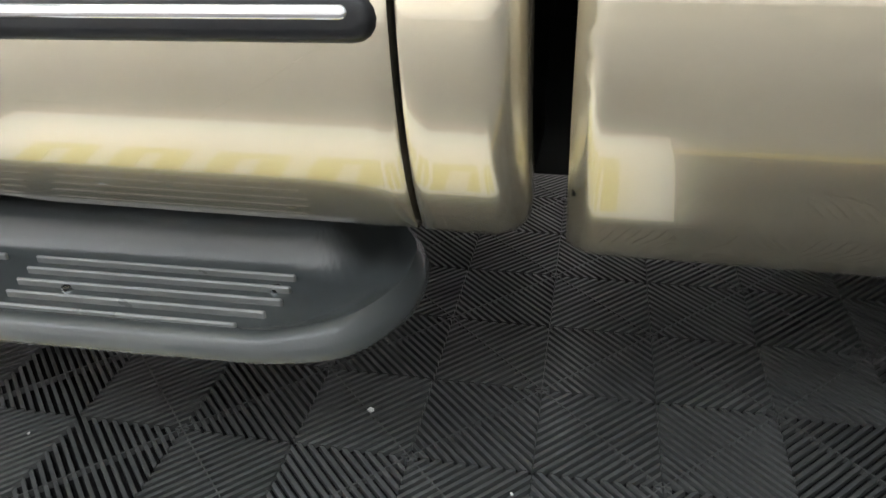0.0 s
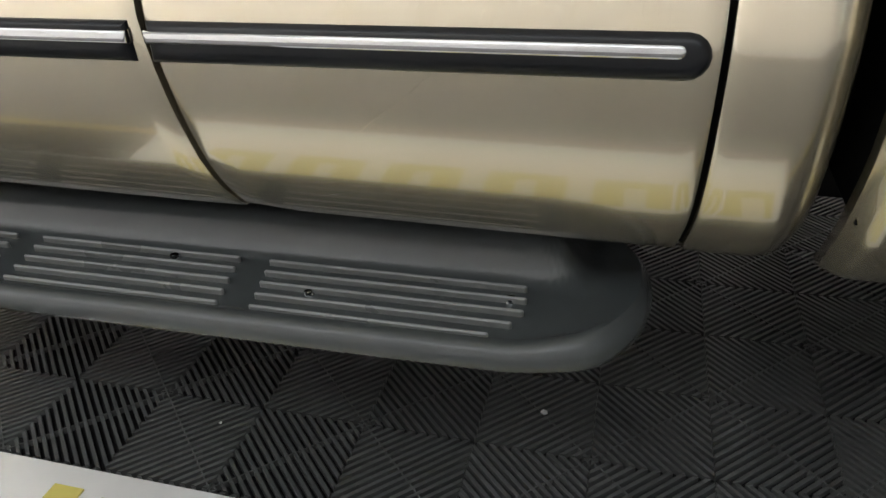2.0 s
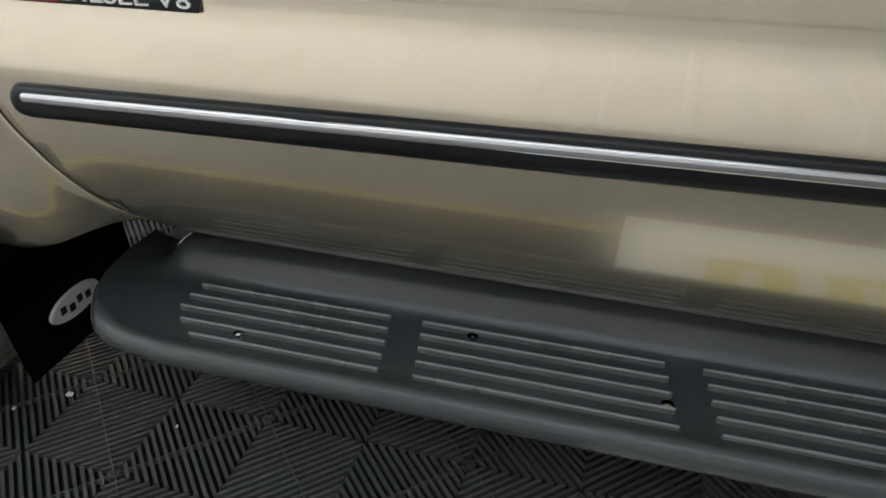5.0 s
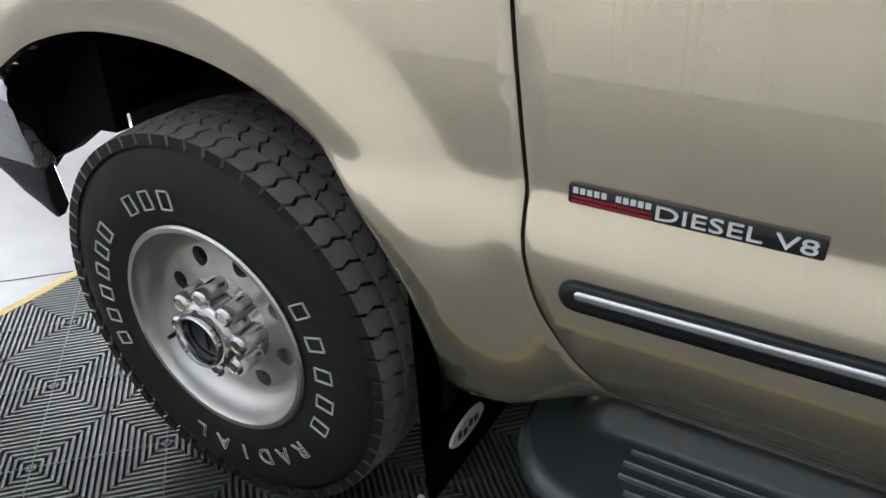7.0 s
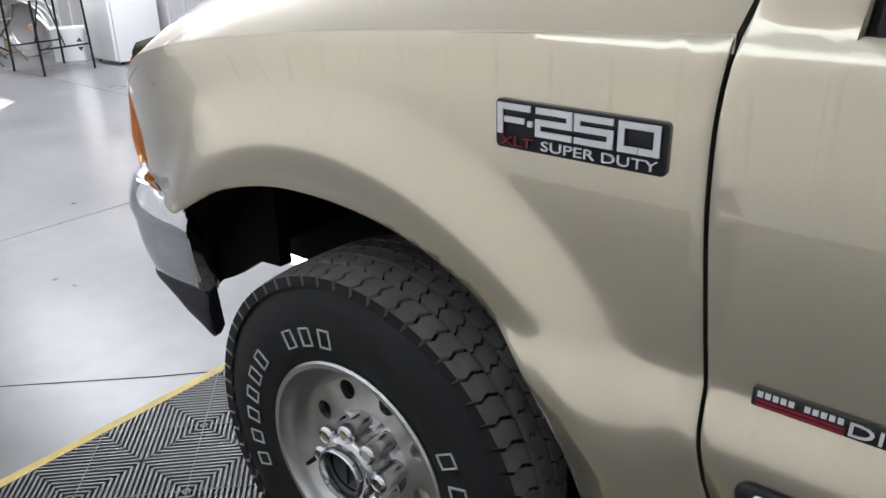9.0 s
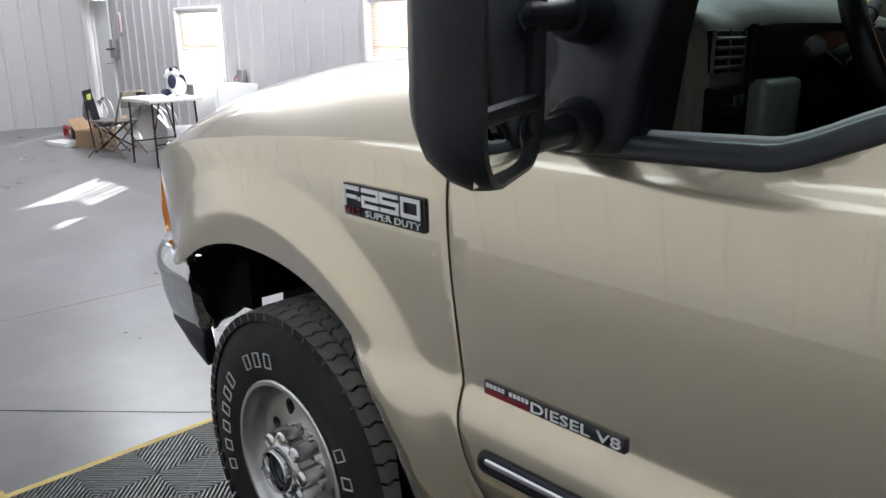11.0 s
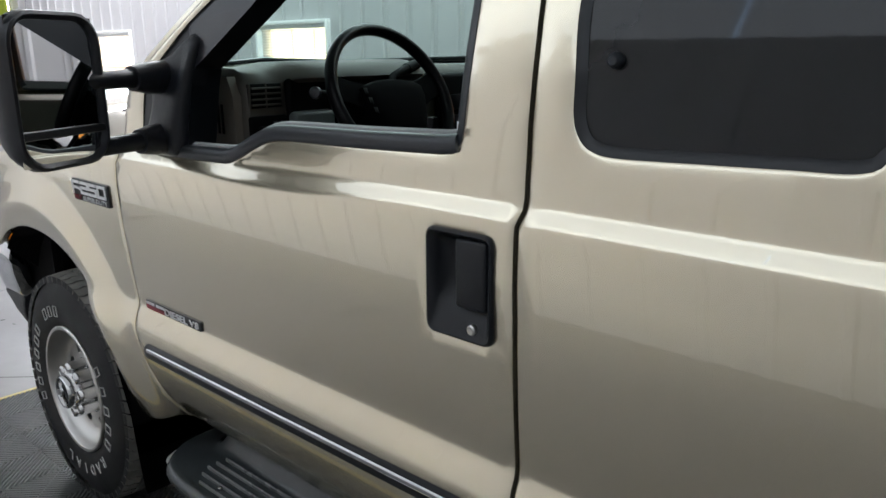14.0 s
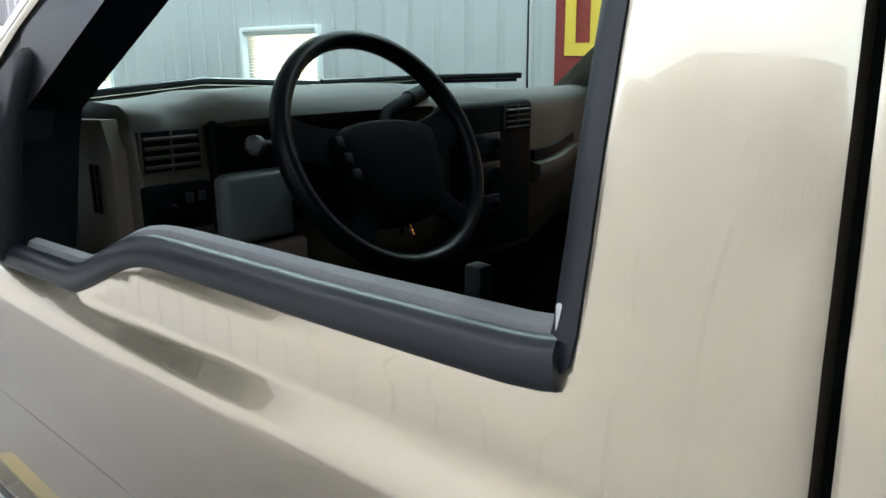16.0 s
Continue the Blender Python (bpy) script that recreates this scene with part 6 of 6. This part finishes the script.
eb = thing("outlet_box", "grey electrical box on the ribbed wall", "electrical box", -7.18, Y1, 0.84)
bm = bmesh.new()
box(bm, -0.07, 0.07, -0.06, 0.0, 0.0, 0.16, 0.006)
part("body", bm, ALU_GREY, eb)
bm = bmesh.new()
tube(bm, [(-0.1, -0.03, 0.10), (-0.13, -0.06, 0.05), (-0.14, -0.06, -0.35)], 0.008, 6)
part("cord", bm, RED, eb)
cb = thing("mini_fridge", "small white refrigerator under the window", "refrigerator", -7.06, 3.74, ZF)
bm = bmesh.new()
box(bm, -0.27, 0.27, -0.26, 0.27, 0.03, 0.86, 0.012)
part("body", bm, WHITE, cb)
bm = bmesh.new()
box(bm, -0.268, 0.268, -0.30, -0.265, 0.05, 0.85, 0.012)
part("fridge_door", bm, WHITE, cb)
for x in (-0.22, 0.22):
    bm = bmesh.new()
    lathe(bm, [(0.0, 0.0), (0.02, 0.0), (0.02, 0.035), (0.0, 0.035)], 10, axis="z", centre=(x, -0.2, 0))
    part("foot", bm, BLACK_PLASTIC, cb)

# folding table with a plush toy
tb = thing("folding_table", "white plastic folding table with dark steel legs", "table", -7.14, 2.96, ZF, 4)
bm = bmesh.new()
box(bm, -0.33, 0.33, -0.32, 0.32, 0.71, 0.755, 0.015, 3)
part("tabletop", bm, WHITE, tb)
for sx in (-1, 1):
    for sy in (-1, 1):
        bm = bmesh.new()
        tube(bm, [(sx * 0.26, sy * 0.26, 0.71), (sx * 0.28, sy * 0.27, 0.0)], 0.012, 8)
        part("leg", bm, BLACK_PLASTIC, tb)
    bm = bmesh.new()
    tube(bm, [(sx * 0.273, -0.265, 0.25), (sx * 0.273, 0.265, 0.25)], 0.009, 8)
    part("brace", bm, BLACK_PLASTIC, tb)
    bm = bmesh.new()
    tube(bm, [(sx * 0.273, 0, 0.25), (sx * 0.06, 0, 0.712)], 0.008, 8)
    part("strut", bm, BLACK_PLASTIC, tb)

bm = bmesh.new()


def blob(c, r, mat_index=0, n=14):
    res = bmesh.ops.create_uvsphere(bm, u_segments=n, v_segments=n // 2 + 2, radius=1.0)
    for v in res["verts"]:
        v.co = Vector((c[0] + v.co.x * r[0], c[1] + v.co.y * r[1], c[2] + v.co.z * r[2]))
    for f in {f for v in res["verts"] for f in v.link_faces}:
        f.material_index = mat_index


blob((0, 0, 0.13), (0.12, 0.11, 0.14))
blob((-0.05, -0.04, 0.31), (0.105, 0.10, 0.085))
blob((-0.14, -0.08, 0.29), (0.05, 0.045, 0.04))
for a in ((-0.085, 0.03, 0.385), (0.03, -0.09, 0.38)):
    blob(a, (0.032, 0.03, 0.03), 1)
blob((-0.11, -0.11, 0.32), (0.022, 0.02, 0.025), 1)
blob((0.05, -0.10, 0.21), (0.055, 0.06, 0.10), 1)
blob((-0.07, 0.10, 0.20), (0.055, 0.06, 0.10), 1)
blob((-0.16, -0.10, 0.05), (0.13, 0.06, 0.05), 1)
blob((-0.16, 0.07, 0.05), (0.13, 0.06, 0.05), 1)
toy = mesh_object("plush_toy", bm, [FUR, FUR_DARK])
toy.matrix_world = pose(-7.04, 3.12, ZF + 0.757) @ Matrix.Scale(0.80, 4)
tagged(toy, "black and white plush toy sitting on the table", "plush toy")
for nm, x, y, sx, sy, sz, m, lab, cat in (("small_case", -7.36, 2.82, 0.10, 0.07, 0.05, BLACK_PLASTIC, "small black case on the white table", "case"), ("paper_pad", -7.14, 2.78, 0.18, 0.12, 0.02, WHITE, "white paper pad on the folding table", "paper")):
    bm = bmesh.new()
    box(bm, -sx / 2, sx / 2, -sy / 2, sy / 2, 0, sz, 0.006)
    o = mesh_object(nm, bm, m)
    o.matrix_world = pose(x, y, ZF + 0.756, 0, 0, 12)
    tagged(o, lab, cat)


# camp chair
cc = thing("camp_chair", "black canvas camp chair with a lime patch", "chair", -8.58, 2.93, ZF, 148)
for nm, z0, pts in (("seat", 0, [(-0.24, -0.22, 0.42), (0.24, -0.22, 0.42), (0.22, 0.22, 0.36), (-0.22, 0.22, 0.36)]), ("backrest", 0, [(-0.23, 0.22, 0.36), (0.23, 0.22, 0.36), (0.25, 0.33, 0.86), (-0.25, 0.33, 0.86)])):
    bm = bmesh.new()
    p = [Vector(q) for q in pts]
    rows = [[p[0].lerp(p[1], f).lerp(p[3].lerp(p[2], f), t) - Vector((0, 0, 0.04 * math.sin(math.pi * f) * math.sin(math.pi * t))) for f in np.linspace(0, 1, 7)] for t in np.linspace(0, 1, 7)]
    loft(bm, rows)
    bmesh.ops.solidify(bm, geom=bm.faces[:], thickness=0.008)
    part(nm, bm, BLACK_CLOTH, cc)
bm = bmesh.new()
box(bm, -0.12, 0.12, 0.285, 0.295, 0.68, 0.80, m=pose(0, 0.02, 0.0, 0, 0, 0))
part("patch", bm, LIME, cc, smooth=False)
for a, b in (((-0.25, -0.24, 0.0), (0.22, 0.24, 0.38)), ((0.25, -0.24, 0.0), (-0.22, 0.24, 0.38)), ((-0.25, 0.26, 0.0), (0.24, -0.22, 0.42)), ((0.25, 0.26, 0.0), (-0.24, -0.22, 0.42)), ((-0.25, 0.25, 0.0), (-0.25, 0.33, 0.86)), ((0.25, 0.25, 0.0), (0.25, 0.33, 0.86))):
    bm = bmesh.new()
    tube(bm, [a, b], 0.010, 8)
    part("leg", bm, BLACK_PLASTIC, cc)
for ch in cc.children:
    ch.scale = (0.85, 0.85, 0.90)

# metal folding chair
fc = thing("folding_chair", "brown steel folding chair beside the table", "chair", -8.08, 2.76, ZF, -60)
bm = bmesh.new()
box(bm, -0.20, 0.20, -0.20, 0.20, 0.425, 0.445, 0.012, 2)
part("seat", bm, CHAIR_TAN, fc)
bm = bmesh.new()
box(bm, -0.20, 0.20, -0.012, 0.012, 0.0, 0.20, 0.01, 2, m=pose(0, 0.27, 0.60, -12, 0, 0))
part("backrest", bm, CHAIR_TAN, fc)
for sx in (-1, 1):
    bm = bmesh.new()
    tube(bm, [(sx * 0.22, -0.27, 0.0), (sx * 0.21, 0.18, 0.45), (sx * 0.20, 0.30, 0.80)], 0.011, 8)
    part("front_leg", bm, CHAIR_TAN, fc)
    bm = bmesh.new()
    tube(bm, [(sx * 0.20, 0.27, 0.0), (sx * 0.20, -0.14, 0.43)], 0.011, 8)
    part("rear_leg", bm, CHAIR_TAN, fc)
for y, z in ((-0.2, 0.08), (0.2, 0.10)):
    bm = bmesh.new()
    tube(bm, [(-0.21, y, z), (0.21, y, z)], 0.008, 8)
    part("crossbar", bm, CHAIR_TAN, fc)

# leaning wheel, boxes, paper, brush, jug
lw = thing("spare_rim", "bare silver wheel rim leaning among the boxes", "wheel rim", -9.70, 3.15, ZF)
for r, y in ((0.29, -0.11), (0.29, 0.11), (0.25, -0.04), (0.25, 0.04)):
    bm = bmesh.new()
    pts = [(r * math.cos(a), y, 0.303 + r * math.sin(a)) for a in np.linspace(0, 2 * math.pi, 33)]
    tube(bm, pts, 0.014, 8, cap=False)
    part("rim_ring", bm, ALU, lw)
bm = bmesh.new()
lathe(bm, [(0.25, -0.04), (0.26, -0.10), (0.29, -0.11)], 32, centre=(0, 0, 0.303))
lathe(bm, [(0.25, -0.04), (0.15, 0.0), (0.05, 0.0)], 32, centre=(0, 0, 0.303))
part("rim_disc", bm, ALU, lw)

copy_thing(lw, pose(-8.22, 3.30, ZF, 0, 0, 25))


def open_box(name, x, y, rz, sx, sy, sz, m, label):
    b = thing(name, label, "box", x, y, ZF, rz)
    for nm, q in (("side", (-sx, sx, -sy, -sy + 0.006, 0.006, sz)), ("side", (-sx, sx, sy - 0.006, sy, 0.006, sz)), ("side", (-sx, -sx + 0.006, -sy + 0.006, sy - 0.006, 0.006, sz)), ("side", (sx - 0.006, sx, -sy + 0.006, sy - 0.006, 0.006, sz)), ("bottom", (-sx, sx, -sy, sy, 0, 0.006))):
        bm = bmesh.new()
        box(bm, *q)
        part(nm, bm, m, b, smooth=False)
    for k, (px, a) in enumerate(((-sx, -125), (sx, 130))):
        bm = bmesh.new()
        box(bm, 0, sx * 0.9, -sy, sy, -0.003, 0.003, m=pose(px, 0, sz, 0, a, 0))
        part("flap", bm, m, b, smooth=False)
    return b


open_box("cardboard_box", -9.14, 2.88, 30, 0.20, 0.15, 0.22, CARD, "open brown cardboard box on the concrete floor")
open_box("cardboard_box", -9.52, 2.98, -15, 0.17, 0.14, 0.17, CARD_PINK, "small torn pinkish cardboard box beside others")
carton = open_box("cardboard_box", -7.62, 3.42, 64, 0.19, 0.15, 0.34, WHITE_CARD, "open white carton with two dark arrow marks")
for z0, z1 in ((0.20, 0.245), (0.145, 0.10)):
    bm = bmesh.new()
    prism(bm, [(0.05, z0), (0.11, z0), (0.08, z1)], -0.1535, -0.1505)
    part("arrow_mark", bm, SIGN_INK, carton, smooth=False)
open_box("cardboard_box", -8.85, 3.45, 55, 0.18, 0.14, 0.26, CARD, "brown cardboard box behind the camp chair")
pb = thing("flat_carton", "flat white carton lying on the floor", "carton", -9.56, 2.60, ZF, 12)
bm = bmesh.new()
box(bm, -0.26, 0.26, -0.13, 0.13, 0.0, 0.06, 0.004)
part("carton", bm, WHITE, pb)
br = thing("red_brush", "red plastic brush with a black head on the floor", "brush", -10.30, 2.98, ZF, -5)
bm = bmesh.new()
box(bm, -0.50, 0.0, -0.03, 0.03, 0.10, 0.15, 0.012)
part("handle", bm, RED, br)
bm = bmesh.new()
box(bm, 0.0, 0.16, -0.05, 0.05, 0.0, 0.17, 0.015)
part("head", bm, BLACK_PLASTIC, br)
bm = bmesh.new()
box(bm, -0.48, -0.44, -0.04, 0.04, 0.0, 0.105, 0.006)
part("rest", bm, RED, br)
jg = thing("plastic_jug", "white plastic jug standing by the ribbed wall", "jug", -11.82, 1.47, ZF)
bm = bmesh.new()
lathe(bm, [(0.0, 0.0), (0.07, 0.0), (0.075, 0.02), (0.075, 0.17), (0.05, 0.215), (0.025, 0.235), (0.025, 0.25), (0.0, 0.25)], 20, axis="z")
part("bottle", bm, WHITE, jg)
bm = bmesh.new()
lathe(bm, [(0.03, 0.245), (0.03, 0.275), (0.0, 0.277)], 16, axis="z")
part("cap", bm, WHITE, jg)

# big printed sign on the far wall
m, nt, p = material("sign_print")
tc = nt.nodes.new("ShaderNodeTexCoord")
sep = nt.nodes.new("ShaderNodeSeparateXYZ")
mr_ = nt.nodes.new("ShaderNodeMapRange")
mr_.inputs["From Min"].default_value, mr_.inputs["From Max"].default_value = -1.5, 1.0
ramp = nt.nodes.new("ShaderNodeValToRGB")
ramp.color_ramp.elements[0].color = (0.20, 0.018, 0.02, 1)
ramp.color_ramp.elements[1].color = (0.72, 0.25, 0.03, 1)
e = ramp.color_ramp.elements.new(0.5)
e.color = (0.52, 0.10, 0.03, 1)
for a, b in ((tc.outputs["Object"], sep.inputs[0]), (sep.outputs["X"], mr_.inputs["Value"]), (mr_.outputs[0], ramp.inputs["Fac"]), (ramp.outputs["Color"], p.inputs["Base Color"])):
    nt.links.new(a, b)
p.inputs["Roughness"].default_value = 0.45
SIGN = m
SIGN_YELLOW = plain("sign_yellow", (0.80, 0.55, 0.06), 0.45, grain=0.06)
SIGN_DARK = plain("sign_dark", (0.05, 0.045, 0.045), 0.45, grain=0.06)
SIGN_BLUE = plain("sign_blue", (0.04, 0.06, 0.22), 0.45, grain=0.06)
sg = thing("wall_sign", "large red and orange printed sign with yellow shapes", "sign", 0.45, Y1 - 0.012, 1.14)
bm = bmesh.new()
box(bm, -1.47, 1.47, -0.008, 0.010, 0.0, 1.10)
part("panel", bm, SIGN, sg, smooth=False)
bm = bmesh.new()
box(bm, -0.95, 1.45, -0.0125, -0.0085, 0.0, 0.14)
part("dark_band", bm, SIGN_DARK, sg, smooth=False)
bm = bmesh.new()
box(bm, 0.55, 1.35, -0.0094, -0.0085, 0.42, 0.62)
part("blue_band", bm, SIGN_BLUE, sg, smooth=False)
for x0, pieces in ((-1.35, [((0, 0.441), (0, 0.99)), ((0.19, 0.441), (0.19, 0.99)), ((-0.04, 0.40), (0.23, 0.40))]), (-0.98, [((0, 0.40), (0, 0.95)), ((0.02, 0.92), (0.19, 0.42)), ((0.22, 0.40), (0.22, 0.95))])):
    for (xa, za), (xb, zb) in pieces:
        bm = bmesh.new()
        d = Vector((xb - xa, zb - za)).normalized() * 0.04
        prism(bm, [(x0 + xa - d.y, za + d.x), (x0 + xb - d.y, zb + d.x), (x0 + xb + d.y, zb - d.x), (x0 + xa + d.y, za - d.x)], -0.014 - 0.001 * (zb - za), -0.0095)
        part("yellow_shape", bm, SIGN_YELLOW, sg, smooth=False)
for x0 in (-0.42, 0.28, 0.95):
    bm = bmesh.new()
    lathe(bm, [(0.19, -0.0095), (0.19, -0.014), (0.27, -0.014), (0.27, -0.0095)], 28, centre=(x0, 0, 0.62))
    part("yellow_shape", bm, SIGN_YELLOW, sg, smooth=False)
for i in range(16):
    bm = bmesh.new()
    box(bm, -0.88 + i * 0.145, -0.80 + i * 0.145, -0.0165, -0.0125, 0.03, 0.11)
    part("letter_bar", bm, SIGN_YELLOW, sg, smooth=False)
for i in range(12):
    bm = bmesh.new()
    box(bm, -1.30 + i * 0.15, -1.25 + i * 0.15, -0.0125, -0.0085, 0.24, 0.30)
    part("letter_bar", bm, WHITE, sg, smooth=False)

# white sign board lying on the mat
sb = thing("sign_board", "white sign board with yellow shapes lying on the mat", "sign", 1.372, 0.045, 0.001, 0)
bm = bmesh.new()
box(bm, 0.0, 1.40, -0.55, 0.0, 0.0, 0.006, 0.001)
part("board", bm, plain("white_board", (0.86, 0.86, 0.84), 0.4, grain=0.02, stain=0.05, stain_scale=7), sb)
SIGN_PALE = plain("sign_pale_yellow", (0.70, 0.62, 0.17), 0.45, grain=0.06)
for i in range(6):
    x0 = 0.157 + i * 0.20
    for xa, xb, ya, yb in ((0.0, 0.055, -0.30, -0.043), (0.095, 0.150, -0.30, -0.052), (0.055, 0.095, -0.30, -0.25)):
        bm = bmesh.new()
        box(bm, x0 + xa, x0 + xb, ya, yb, 0.0065, 0.0095)
        part("yellow_shape", bm, SIGN_PALE, sb, smooth=False)

# crumbs on the mat and a crack line in the slab
for x, y, r in ((2.285, 0.357, 0.008), (0.359, 0.195, 0.010), (0.28, 0.13, 0.006), (2.55, 0.21, 0.004), (1.72, 0.20, 0.004), (0.62, 0.18, 0.005)):
    bm = bmesh.new()
    bmesh.ops.create_icosphere(bm, subdivisions=2, radius=r)
    for v in bm.verts:
        v.co *= 0.7 + 0.5 * noise.noise(v.co * 200 + Vector((x, y, 0)))
        v.co.z *= 0.5
    o = mesh_object("crumb", bm, WHITE)
    o.matrix_world = pose(x, y, 0.002)
    tagged(o, "pale crumb lying on the ribbed mat", "debris", group="crumbs")
bm = bmesh.new()
pts = [Vector((-4.2, -2.65)), Vector((-1.94, -0.42)), Vector((-1.19, 0.31)), Vector((-0.9, 0.62))]
rows = []
for q in [a.lerp(b, t) for a, b in zip(pts, pts[1:]) for t in np.linspace(0, 1, 8)]:
    n = Vector((-0.707, 0.707)) * 0.003
    rows.append([(q.x - n.x, q.y - n.y, ZF + 0.0008), (q.x + n.x, q.y + n.y, ZF + 0.0008)])
loft(bm, rows)
part("saw_cut", bm, DARK, floor, smooth=False)
